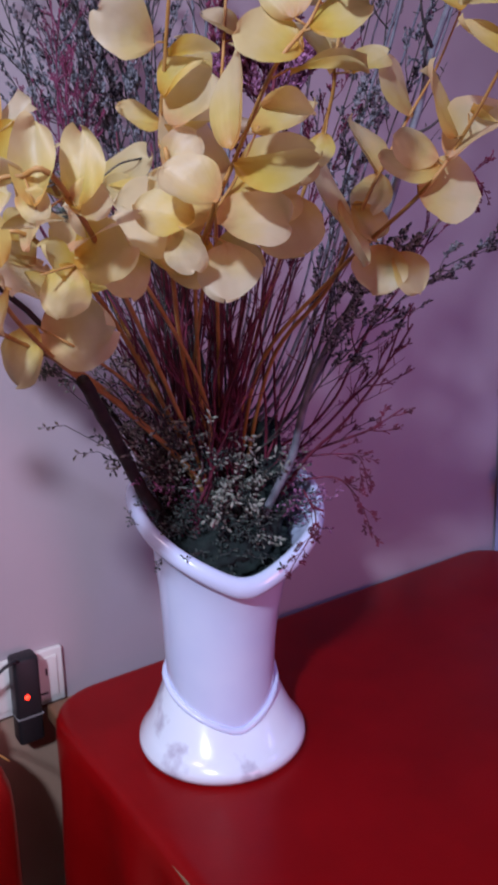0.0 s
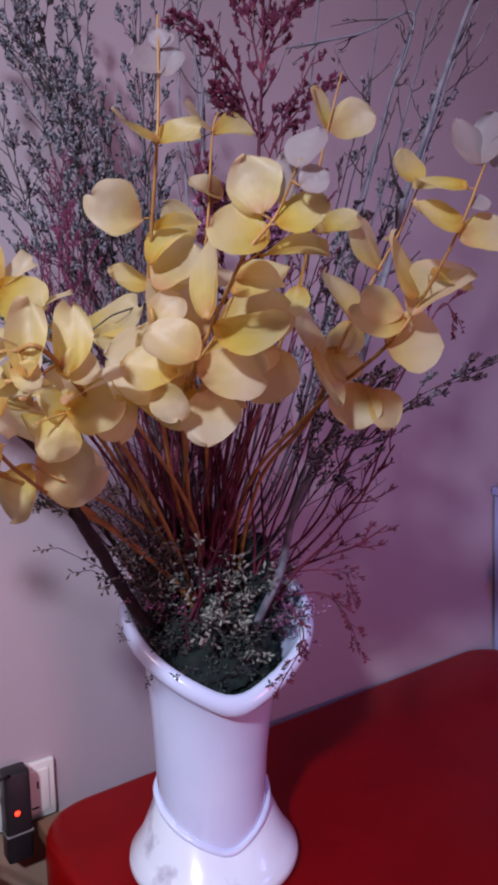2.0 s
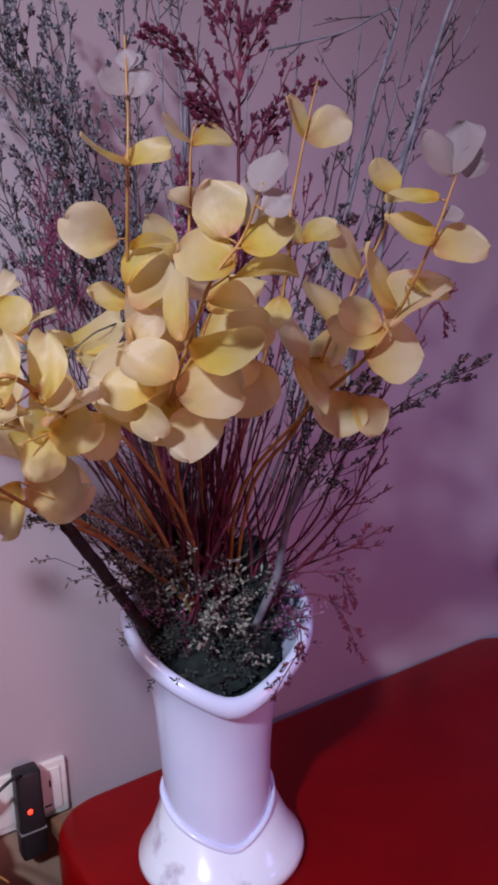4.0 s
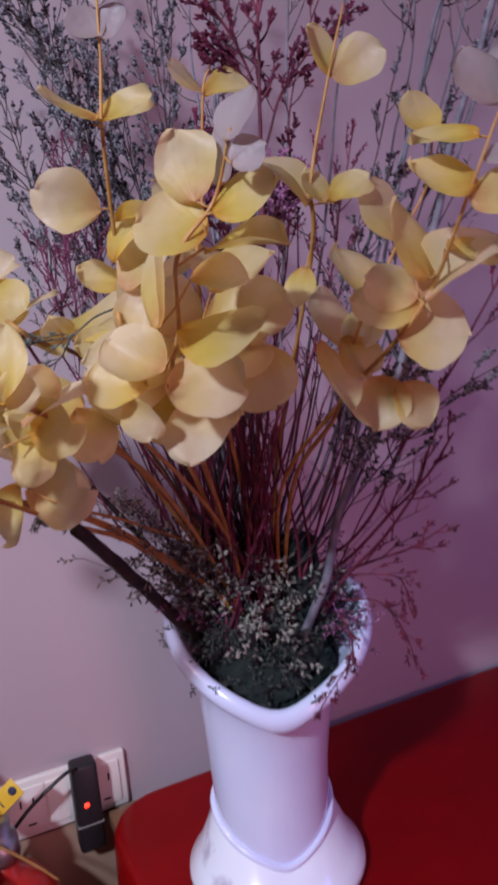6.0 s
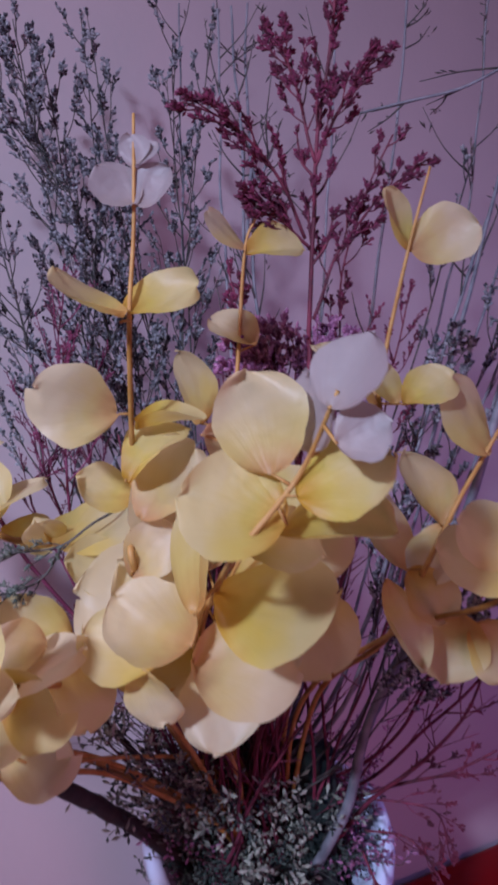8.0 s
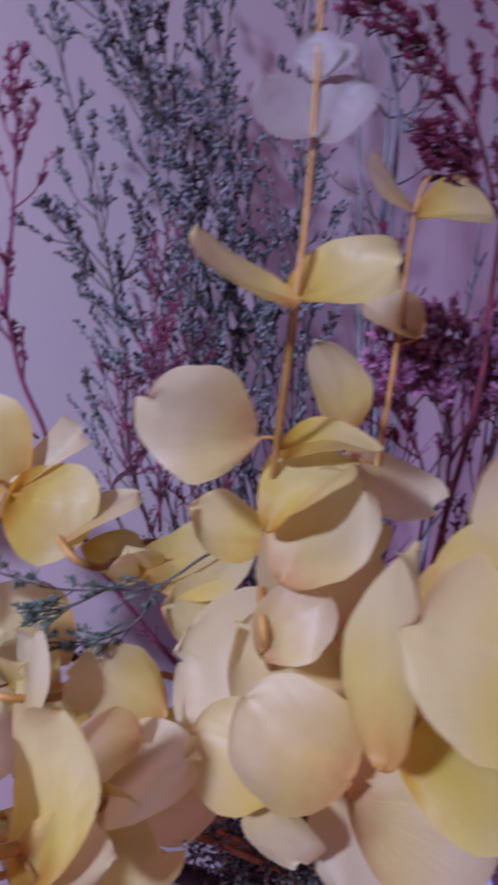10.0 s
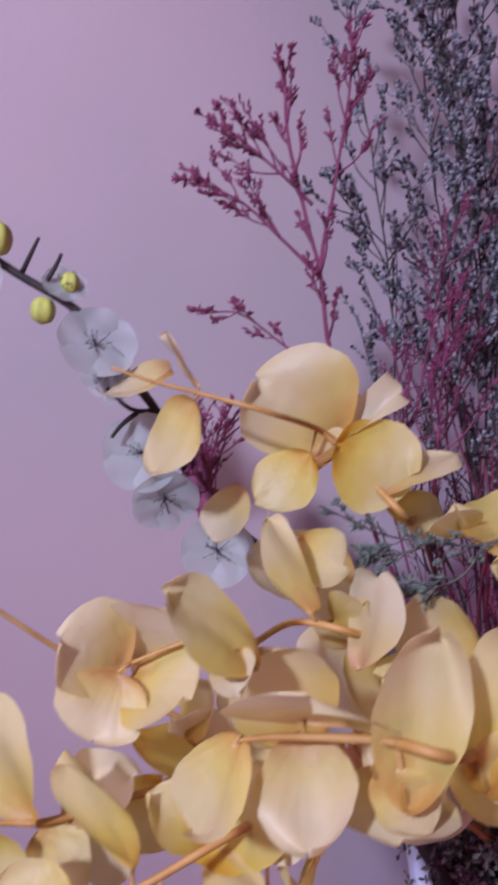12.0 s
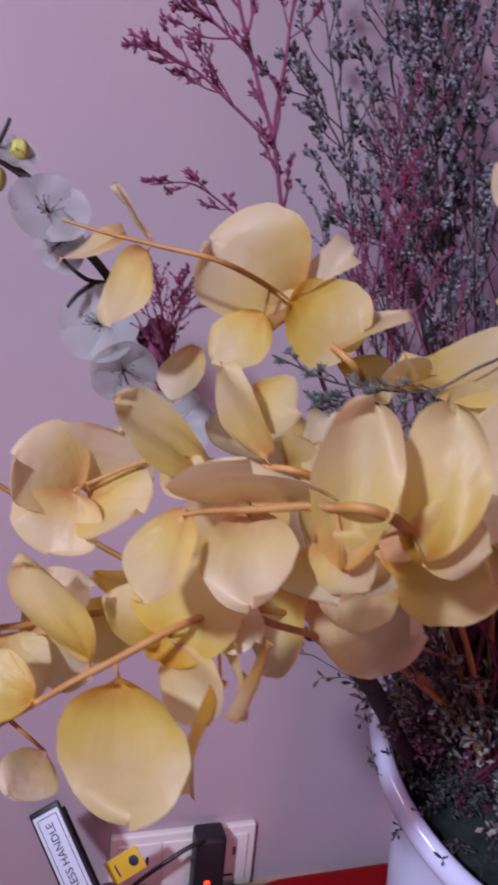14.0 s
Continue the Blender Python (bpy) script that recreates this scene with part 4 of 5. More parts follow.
spray("burgundy_spray", [[(-0.03, -0.122, 1.34), (-0.008, -0.144, 1.472), (0.006, -0.163, 1.591), (0.007, -0.177, 1.681), (0.032, -0.208, 1.765)]], 122, MAT_BURG, MAT_BURG_STEM, "dried burgundy statice spray with dense bloom clusters", "burgundy sprays in the vase", reach=0.06, branches=18, start=0.45, mouth=1, buds=5)
bare_twig([[(0.03, -0.02, 1.05), (0.048, -0.085, 1.16), (0.079, -0.108, 1.285), (0.113, -0.164, 1.4), (0.168, -0.199, 1.617), (0.22, -0.216, 1.766), (0.278, -0.237, 1.914)]], 123, thick=0.0060)
bare_twig([[(0.06, -0.06, 1.27), (0.118, -0.10, 1.46), (0.166, -0.115, 1.62), (0.232, -0.128, 1.80), (0.292, -0.140, 1.96)]], 150, thick=0.0030, mouth=1)
bare_twig([[(0.05, -0.03, 1.30), (0.090, -0.05, 1.50), (0.128, -0.055, 1.68), (0.150, -0.06, 1.82), (0.166, -0.07, 1.99)]], 151, thick=0.0026, mouth=1)
bare_twig([[(0.07, -0.07, 1.27), (0.140, -0.13, 1.47), (0.205, -0.16, 1.63), (0.290, -0.19, 1.80), (0.385, -0.215, 1.95)]], 152, thick=0.0020, mouth=1)
bare_twig([[(0.03, -0.02, 1.32), (0.062, -0.03, 1.55), (0.084, -0.035, 1.74), (0.100, -0.04, 1.97)]], 153, thick=0.0022, mouth=1)
bare_twig([[(0.06, -0.05, 1.28), (0.125, -0.08, 1.50), (0.190, -0.10, 1.70), (0.215, -0.11, 1.84), (0.225, -0.115, 1.98)]], 154, thick=0.0020, mouth=1)
spray("statice_spray", [[(0.05, -0.05, 1.30), (0.098, -0.09, 1.50), (0.14, -0.115, 1.64), (0.19, -0.13, 1.80)]], 155, MAT_GREY, MAT_GREY_STEM, "dried grey-green statice spray with tiny buds", "grey sprays in the vase", reach=0.06, branches=10, start=0.5, mouth=1, buds=6, bud=0.0055)
spray("burgundy_spray", [[(0.03, -0.10, 1.34), (0.05, -0.13, 1.47), (0.07, -0.15, 1.58), (0.085, -0.16, 1.66)]], 156, MAT_BURG, MAT_BURG_STEM, "wispy dried burgundy spray with forked tips", "burgundy sprays in the vase", reach=0.06, branches=16, start=0.4, mouth=1, buds=5, bud=0.004)
bare_twig([[(0.056, -0.08, 1.268), (0.115, -0.12, 1.471), (0.157, -0.141, 1.626), (0.199, -0.151, 1.768), (0.234, -0.162, 1.875), (0.177, -0.125, 1.854), (0.105, -0.065, 1.841)]], 124, thick=0.0028, mouth=1)
bare_twig([[(0.092, -0.069, 1.261), (0.155, -0.096, 1.486), (0.213, -0.125, 1.67), (0.274, -0.145, 1.847), (0.325, -0.164, 1.972)]], 125, thick=0.0022, mouth=1)
bare_twig([[(0.086, -0.101, 1.267), (0.166, -0.15, 1.513), (0.22, -0.178, 1.674), (0.274, -0.197, 1.822), (0.34, -0.223, 1.977)]], 126, thick=0.0022, mouth=1)
bare_twig([[(-0.021, -0.03, 1.497), (-0.018, -0.014, 1.684), (-0.015, -0.004, 1.8), (-0.007, 0.006, 1.954)]], 127, thick=0.0022, mouth=1)
bare_twig([[(0.001, -0.019, 1.494), (-0.0, -0.011, 1.685), (0.008, -0.004, 1.803), (0.008, 0.011, 1.959)], [(0.006, -0.01, 1.732), (0.021, -0.012, 1.78), (0.035, -0.016, 1.817)]], 128, thick=0.0026, mouth=1)
bare_twig([[(0.019, -0.017, 1.492), (0.016, -0.008, 1.686), (0.02, 0.004, 1.831), (0.027, 0.013, 1.965)]], 129, thick=0.0026, mouth=1)
bare_twig([[(-0.041, 0.067, 1.484), (-0.019, 0.099, 1.697), (-0.011, 0.108, 1.833), (-0.001, 0.121, 2.012)]], 130, thick=0.0022, mouth=1)
spray("statice_spray", [[(0.058, -0.088, 1.223), (0.094, -0.139, 1.3), (0.155, -0.218, 1.392), (0.232, -0.29, 1.441)]], 131, MAT_GREY, MAT_GREY_STEM, "dried grey-green statice spray with tiny buds", "grey sprays in the vase", reach=0.06, branches=21, start=0.5, mouth=1, buds=8, bud=0.0054, plump=1.35)
spray("statice_spray", [[(0.041, -0.099, 1.228), (0.047, -0.153, 1.321), (0.051, -0.222, 1.38), (0.063, -0.273, 1.424)]], 132, MAT_GREY, MAT_GREY_STEM, "dried grey-green statice spray with tiny buds", "grey sprays in the vase", reach=0.05, branches=26, start=0.55, mouth=1, buds=8, bud=0.0054, plump=1.35)
spray("statice_spray", [[(0.045, -0.108, 1.273), (0.074, -0.135, 1.416), (0.094, -0.157, 1.538), (0.115, -0.176, 1.604)]], 133, MAT_GREY, MAT_GREY_STEM, "dried grey-green statice spray with tiny buds", "grey sprays in the vase", reach=0.06, branches=29, start=0.5, mouth=1, buds=8, bud=0.0054, plump=1.35)
spray("burgundy_spray", [[(0.086, -0.075, 1.185), (0.134, -0.113, 1.246), (0.168, -0.143, 1.292), (0.19, -0.164, 1.337)]], 134, MAT_BURG_STEM, MAT_BURG_STEM, "wispy dried burgundy spray with forked tips", "burgundy sprays in the vase", reach=0.06, branches=7, start=0.5, mouth=1, buds=5, bud=0.0042, thick=0.0024)
spray("burgundy_spray", [[(0.078, -0.071, 1.17), (0.124, -0.112, 1.194), (0.149, -0.14, 1.21), (0.172, -0.165, 1.234)]], 135, MAT_BURG_STEM, MAT_BURG_STEM, "wispy dried burgundy spray with forked tips", "burgundy sprays in the vase", reach=0.045, branches=6, start=0.5, mouth=1, buds=5, bud=0.0042, thick=0.0024)
spray("burgundy_spray", [[(0.076, -0.086, 1.143), (0.101, -0.127, 1.148), (0.115, -0.153, 1.114), (0.117, -0.172, 1.078)], [(0.063, -0.102, 1.135), (0.053, -0.137, 1.102), (-0.018, -0.166, 1.059)], [(0.085, -0.088, 1.173), (0.121, -0.137, 1.177), (0.123, -0.156, 1.136)]], 136, MAT_BURG_STEM, MAT_BURG_STEM, "wispy dried burgundy spray with forked tips", "burgundy sprays in the vase", reach=0.03, branches=9, start=0.2, buds=5, bud=0.0042, thick=0.0013)
spray("statice_spray", [[(0.074, -0.093, 1.267), (0.11, -0.124, 1.414), (0.164, -0.153, 1.569), (0.21, -0.169, 1.696), (0.252, -0.188, 1.766)]], 137, MAT_GREY, MAT_GREY_STEM, "dried grey-green statice spray with tiny buds", "grey sprays in the vase", reach=0.05, branches=21, start=0.5, mouth=1, buds=8, bud=0.0054, plump=1.35)
spray("magenta_spray", [[(-0.069, 0.035, 1.206), (-0.105, 0.036, 1.303), (-0.13, 0.04, 1.394), (-0.143, 0.05, 1.495), (-0.147, 0.064, 1.58)]], 138, MAT_MAGENTA, MAT_MAGENTA, "wispy magenta dried spray with hair-thin twigs", "magenta sprays in the vase", reach=0.08, branches=20, start=0.3, mouth=1, buds=3, bud=0.0035)
spray("burgundy_spray", [[(0.101, -0.081, 1.215), (0.153, -0.116, 1.321), (0.203, -0.152, 1.41), (0.261, -0.179, 1.512), (0.278, -0.193, 1.489)]], 139, MAT_BURG_STEM, MAT_BURG_STEM, "wispy dried burgundy spray with forked tips", "burgundy sprays in the vase", reach=0.06, branches=9, start=0.45, mouth=1, buds=4, bud=0.005, thick=0.0022)
spray("green_sprig", [[(-0.159, -0.157, 1.506), (-0.199, -0.18, 1.494), (-0.222, -0.176, 1.479), (-0.249, -0.17, 1.478), (-0.279, -0.163, 1.479), (-0.309, -0.154, 1.49)], [(-0.222, -0.176, 1.479), (-0.233, -0.176, 1.462), (-0.253, -0.172, 1.453), (-0.282, -0.166, 1.451)], [(-0.249, -0.17, 1.478), (-0.268, -0.172, 1.471), (-0.284, -0.168, 1.468)]], 140, MAT_SPRIG, MAT_GREY_STEM, "small grey-green sprig among the cream leaves", "green sprigs in the vase", reach=0.016, branches=13, start=0.35, buds=6, bud=0.0034, plump=0.7, thick=0.0010)
spray("green_sprig", [[(-0.21, -0.107, 1.286), (-0.24, -0.115, 1.308), (-0.265, -0.128, 1.312)]], 141, MAT_SPRIG, MAT_GREY_STEM, "small grey-green sprig among the cream leaves", "green sprigs in the vase", reach=0.02, branches=9, start=0.3, buds=4, bud=0.004, thick=0.0009)
spray("plum_spray", [[(-0.04, 0.027, 1.037), (-0.087, 0.032, 1.1), (-0.101, 0.035, 1.148)]], 142, MAT_PLUM, MAT_BURG_STEM, "dried plum-purple statice spray", "plum sprays in the vase", reach=0.016, branches=9, start=0.2, buds=4, bud=0.004, thick=0.0008)


# ---- the filling of the vase's mouth ----
def thicket(seed, spread, tall, mat, name, label, lean=(0, 0)):
    """A bundle of thin stalks that fan out of the mouth, with fine side twigs."""
    rng = random.Random(seed)
    thing = tagged(new(name), label, "dried stems", name + "s in the vase")
    for k in range(13):
        bm = bmesh.new()
        a, r = rng.uniform(0, math.tau), rng.uniform(0.2, 1.0)
        top = Vector((lean[0] + spread * r * math.cos(a), lean[1] + spread * r * math.sin(a), tall * rng.uniform(0.92, 1.07)))
        root = Vector((rng.uniform(-0.05, 0.05), rng.uniform(-0.04, 0.06), 1.02))
        line = smooth_line([root, root.lerp(top, 0.35) + Vector((rng.uniform(-0.02, 0.02), rng.uniform(-0.02, 0.02), 0.01)), root.lerp(top, 0.7) + Vector((rng.uniform(-0.02, 0.02), rng.uniform(-0.02, 0.02), 0)), top], 6)
        line = [q + 0.004 * noise.noise_vector(q * 18 + Vector((seed, k, 0))) for q in line]
        tube(bm, line, rng.uniform(0.0012, 0.0034), 0.0008, 5)
        for s in range(6):
            i = rng.randint(3, len(line) - 2)
            d = (line[i + 1] - line[i]).normalized()
            w = (d + 0.7 * Vector((rng.gauss(0, 1), rng.gauss(0, 1), rng.gauss(0, 0.3)))).normalized()
            q = line[i] + w * rng.uniform(0.02, 0.055)
            tube(bm, [line[i], q], 0.0007, 0.0004, 4)
            tube(bm, [line[i].lerp(q, 0.6), q + Vector((rng.gauss(0, 0.008), rng.gauss(0, 0.008), 0.012))], 0.0005, 0.0003, 3)
        part("stalk", bm, mat, thing)
    return thing


for number, (spread, tall, lean) in enumerate(((0.16, 1.46, (-0.06, -0.05)), (0.14, 1.50, (0.0, 0.0)), (0.18, 1.42, (0.02, -0.08)), (0.10, 1.50, (-0.10, -0.06)), (0.16, 1.45, (0.06, 0.0)), (0.10, 1.46, (-0.02, -0.10)))):
    thicket(40 + number, spread, tall, MAT_BURG_STEM, "burgundy_stem_bundle", "bundle of thin dark burgundy dried stalks", lean)
for number, (spread, tall, lean) in enumerate(((0.10, 1.52, (0.02, 0.05)), (0.13, 1.44, (-0.08, 0.03)))):
    thicket(60 + number, spread, tall, MAT_GREY_STEM, "grey_stem_bundle", "bundle of thin dark grey dried stalks", lean)


def moss_mound():
    bm = bmesh.new()
    bmesh.ops.create_icosphere(bm, subdivisions=5, radius=1.0)
    for v in bm.verts:
        n = v.co.normalized()
        k = 1 + 0.16 * noise.noise(n * 4) + 0.12 * noise.noise(n * 11) + 0.09 * noise.noise(n * 27)
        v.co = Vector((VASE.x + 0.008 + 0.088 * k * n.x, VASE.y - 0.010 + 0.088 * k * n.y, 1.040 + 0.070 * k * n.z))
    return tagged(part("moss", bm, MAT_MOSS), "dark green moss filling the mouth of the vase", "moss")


moss_mound()


def foam_block():
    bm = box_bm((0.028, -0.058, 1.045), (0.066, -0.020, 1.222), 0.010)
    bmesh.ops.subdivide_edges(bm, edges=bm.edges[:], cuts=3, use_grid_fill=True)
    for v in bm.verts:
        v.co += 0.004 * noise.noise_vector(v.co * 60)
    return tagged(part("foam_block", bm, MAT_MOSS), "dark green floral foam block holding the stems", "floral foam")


foam_block()


def filler(seed, root, tip, count, bloom=None, look_of="low tuft of grey-green dried filler blooms", size_of=1.0):
    """A low tuft of small buds."""
    rng = random.Random(seed)
    thing = tagged(new("filler_tuft"), look_of, "dried flower", "filler tufts in the vase mouth")
    stems, heads = bmesh.new(), bmesh.new()
    root, tip = Vector(root), Vector(tip)
    for k in range(count):
        end = tip + Vector((rng.gauss(0, 0.020), rng.gauss(0, 0.020), rng.gauss(0, 0.014)))
        line = smooth_line([root, root.lerp(end, 0.5) + Vector((0, 0, 0.008)), end], 3)
        tube(stems, line, 0.0008, 0.0004, 4)
        for f in range(4):
            at = line[-1] if f == 0 else line[rng.randint(len(line) // 2, len(line) - 2)]
            way = ((end - root).normalized() + 0.75 * Vector((rng.gauss(0, 1), rng.gauss(0, 1), rng.gauss(0, 0.7)))).normalized()
            size = size_of * rng.uniform(0.010, 0.022)
            tube(stems, [at, at + way * size], 0.0005, 0.0003, 3)
            side = way.orthogonal().normalized()
            for n in range(5):
                side = (Matrix.Rotation(2.2 + rng.uniform(-0.4, 0.4), 3, way) @ side).normalized()
                spindle(heads, at + way * size * (0.25 + 0.19 * n), way * 0.75 + side, size_of * 0.0078 * rng.uniform(0.6, 1.2), size_of * 0.0014)
    part("stem", stems, MAT_GREY_STEM, thing)
    tagged(part("blossoms", heads, bloom or MAT_FILLER, thing, smooth=False), kind="stuff")


rng = random.Random(5)
for k in range(30):
    a, r = k * 2.4, 0.112 * math.sqrt((k + 0.5) / 30)
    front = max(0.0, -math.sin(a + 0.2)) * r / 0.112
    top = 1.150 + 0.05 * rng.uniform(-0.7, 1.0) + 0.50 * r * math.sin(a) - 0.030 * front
    # front tufts switch to the dark green, the hollow's shade put into their colour
    tint = MAT_FILLER if front < 0.35 else MAT_SHADED_MOSS_TIP
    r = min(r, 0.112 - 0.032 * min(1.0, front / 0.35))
    look_of = "low tuft of grey-green dried filler blooms" if front < 0.35 else "low green tuft in the mouth of the vase, coloured dark as in shade"
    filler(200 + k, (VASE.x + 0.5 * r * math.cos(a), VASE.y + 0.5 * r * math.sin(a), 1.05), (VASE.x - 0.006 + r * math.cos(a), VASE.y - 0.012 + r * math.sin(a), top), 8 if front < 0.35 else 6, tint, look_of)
# more front tufts in that shade-darkened green
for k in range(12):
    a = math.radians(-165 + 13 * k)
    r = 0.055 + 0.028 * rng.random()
    filler(230 + k, (VASE.x + 0.4 * r * math.cos(a), VASE.y + 0.4 * r * math.sin(a), 1.05), (VASE.x + 0.006 + r * math.cos(a), VASE.y + r * math.sin(a), 1.098 + 0.02 * rng.random()), 10, MAT_SHADED_MOSS_TIP, "low green tuft in the mouth of the vase, coloured dark as in shade")
for k, tip in enumerate(((-0.13, -0.02, 1.19), (-0.15, -0.05, 1.24), (-0.12, -0.06, 1.22), (-0.08, -0.08, 1.21), (0.06, -0.06, 1.17), (-0.03, -0.06, 1.20), (-0.19, -0.09, 1.30), (-0.15, 0.02, 1.28))):
    filler(260 + k, (VASE.x, VASE.y, 1.08), tip, 8, size_of=1.25)
for k, tip in enumerate(((-0.045, -0.085, 1.135), (0.005, -0.09, 1.115), (-0.02, -0.05, 1.175), (0.03, -0.05, 1.165))):
    filler(280 + k, (VASE.x, VASE.y, 1.06), tip, 5, MAT_PALE_FILLER, "pale grey-green sprig in the mouth of the vase", 1.4)
for k, tip in enumerate(((0.10, -0.06, 1.135), (0.115, -0.03, 1.165), (0.09, -0.085, 1.105), (0.12, 0.0, 1.20), (-0.10, 0.0, 1.17))):
    filler(290 + k, (VASE.x + 0.03, VASE.y, 1.06), tip, 7, MAT_PLUM, "low tuft of plum dried filler blooms", 1.1)


# ---- the blossom branch ----
def blossom(parent, place, way, size, seed):
    rng = random.Random(seed)
    z = Vector(way).normalized()
    x = z.orthogonal().normalized()
    y = z.cross(x)
    turn = Matrix((x, y, z)).transposed()
    flower = new("blossom")
    flower.parent = parent
    flower["label"] = "white translucent blossom with dark stamens"
    for k in range(5):
        bm = bmesh.new()
        a0 = math.tau * k / 5 + rng.uniform(-0.1, 0.1)
        grid = []
        for j in range(13):
            t = 0.5 - 0.5 * math.cos(math.pi * j / 12)
            w = 0.60 * max(0.004, 1 - abs(2 * t - 1) ** 2.6) ** 0.5 * (0.5 + 0.5 * min(1, t * 1.8))
            grid.append([(t, w * (i / 3 - 1)) for i in range(7)])
        rows = []
        for row in grid:
            line = []
            for t, w in row:
                h = 0.22 * t * t + 0.10 * w * w + 0.04 * math.sin(7 * w + 4 * t)
                c, sn = math.cos(a0), math.sin(a0)
                p = Vector((t * c - w * sn, t * sn + w * c, h)) * size
                line.append(bm.verts.new(Vector(place) + turn @ p))
            rows.append(line)
        for p, q in zip(rows, rows[1:]):
            for i in range(6):
                bm.faces.new((p[i], p[i + 1], q[i + 1], q[i]))
        part("petal", bm, MAT_PETAL, flower)
    bm = bmesh.new()
    for k in range(16):
        a, r = rng.uniform(0, math.tau), rng.uniform(0.1, 0.42)
        end = Vector(place) + turn @ (Vector((r * math.cos(a), r * math.sin(a), 0.36)) * size)
        tube(bm, [Vector(place), end], 0.00025, 0.00020, 3)
        spindle(bm, end, z, 0.0016, 0.0006)
    tagged(part("stamen_tuft", bm, MAT_DARK, flower, "dark stamens"), kind="stuff")


def blossom_branch():
    thing = tagged(new("blossom_branch"), "dark brown branch with white blossoms and green buds", "branch")
    bm = bmesh.new()
    main = smooth_line([(-0.02, 0.03, 1.02), (-0.10, 0.035, 1.19), (-0.20, 0.01, 1.33), (-0.30, -0.02, 1.425), (-0.355, -0.035, 1.472), (-0.386, -0.035, 1.521), (-0.411, -0.035, 1.549), (-0.442, -0.031, 1.581), (-0.488, -0.024, 1.604), (-0.53, -0.015, 1.629)], 6)
    main = [q + 0.002 * noise.noise_vector(q * 40) for q in main]
    tube(bm, main, 0.0036, 0.0026, 9)
    for a, b, c in (((-0.386, -0.035, 1.521), (-0.403, -0.044, 1.522), (-0.419, -0.041, 1.534)), ((-0.398, -0.040, 1.520), (-0.408, -0.048, 1.512), (-0.414, -0.052, 1.504)), ((-0.462, -0.028, 1.592), (-0.455, -0.03, 1.606), (-0.452, -0.03, 1.614)), ((-0.475, -0.026, 1.60), (-0.470, -0.03, 1.612), (-0.466, -0.03, 1.622))):
        tube(bm, smooth_line([a, b, c], 4), 0.0018, 0.0011, 6)
    part("bark", bm, MAT_DARK, thing)
    for k, (place, way, size) in enumerate((((-0.393, -0.044, 1.494), (-0.2, -0.9, 0.25), 0.021), ((-0.427, -0.046, 1.560), (0.1, -0.8, 0.5), 0.020), ((-0.507, -0.032, 1.590), (-0.3, -0.8, 0.1), 0.021), ((-0.338, -0.046, 1.431), (-0.2, -0.9, 0.3), 0.020), ((-0.449, -0.026, 1.594), (0.2, -0.7, 0.7), 0.012), ((-0.377, -0.048, 1.466), (0.1, -0.9, -0.3), 0.018), ((-0.418, -0.035, 1.545), (-0.6, -0.7, -0.3), 0.017))):
        blossom(thing, place, way, 1.25 * size, 300 + k)
    for place, size in (((-0.492, -0.022, 1.619), 0.0095), ((-0.461, -0.030, 1.578), 0.0075), ((-0.446, -0.026, 1.597), 0.006)):
        bm = bmesh.new()
        bmesh.ops.create_icosphere(bm, subdivisions=3, radius=size)
        for v in bm.verts:
            n = v.co.normalized()
            v.co = Vector(place) + Vector((v.co.x, v.co.y, v.co.z * 1.15)) * (1 + 0.10 * math.sin(math.atan2(n.y, n.x) * 5))
        part("bud", bm, MAT_BUD, thing, "yellow-green bud")
    for k, place in enumerate(((-0.356, -0.039, 1.476), (-0.345, -0.045, 1.462), (-0.352, -0.030, 1.490))):
        bm = bmesh.new()
        bmesh.ops.create_icosphere(bm, subdivisions=3, radius=0.011)
        for v in bm.verts:
            v.co = Vector(place) + v.co * (1 + 0.25 * noise.noise(v.co * 300 + Vector((k, 0, 0))))
        part("calyx", bm, MAT_MAGENTA, thing, "dark red calyx")
    return thing


blossom_branch()


def cut_branch():
    """A thick dark stick that leans over the lip and ends in a cut."""
    bm = bmesh.new()
    line = smooth_line([(-0.02, 0.03, 1.02), (-0.099, 0.009, 1.13), (-0.169, -0.065, 1.223), (-0.232, -0.137, 1.303)], 7)
    line = [q + 0.0025 * noise.noise_vector(q * 45) for q in line]
    tube(bm, line, 0.0085, 0.0066, 10)
    return tagged(part("cut_branch", bm, MAT_DARK), "thick dark bark stick leaning over the lip, cut short", "branch")


cut_branch()


# ---- the socket strip on the wall, with its adapter ----
def socket_plate():
    thing = tagged(new("socket_plate"), "white plastic wall socket plate, slightly dirty", "socket")
    x0, x1, z0, z1, y = -0.326, -0.132, 0.733, 0.827, WALL_Y
    part("frame", box_bm((x0, y - 0.010, z0), (x1, y + 0.001, z1), 0.003), MAT_PLASTIC_W, thing)
    for k in range(3):
        a = x0 + 0.010 + k * 0.0585
        face = part("insert", box_bm((a, y - 0.0125, z0 + 0.012), (a + 0.056, y - 0.009, z1 - 0.012), 0.0012), MAT_PLASTIC_W, thing)
        if k == 1:
            continue
        for dx, dz, w, h in ((0.017, 0.052, 0.003, 0.012), (0.036, 0.052, 0.003, 0.012), (0.026, 0.020, 0.012, 0.003)):
            part("slot", box_bm((a + dx, y - 0.0132, z0 + dz), (a + dx + w, y - 0.0122, z0 + dz + h)), MAT_BLACK, face, smooth=False)
    return thing


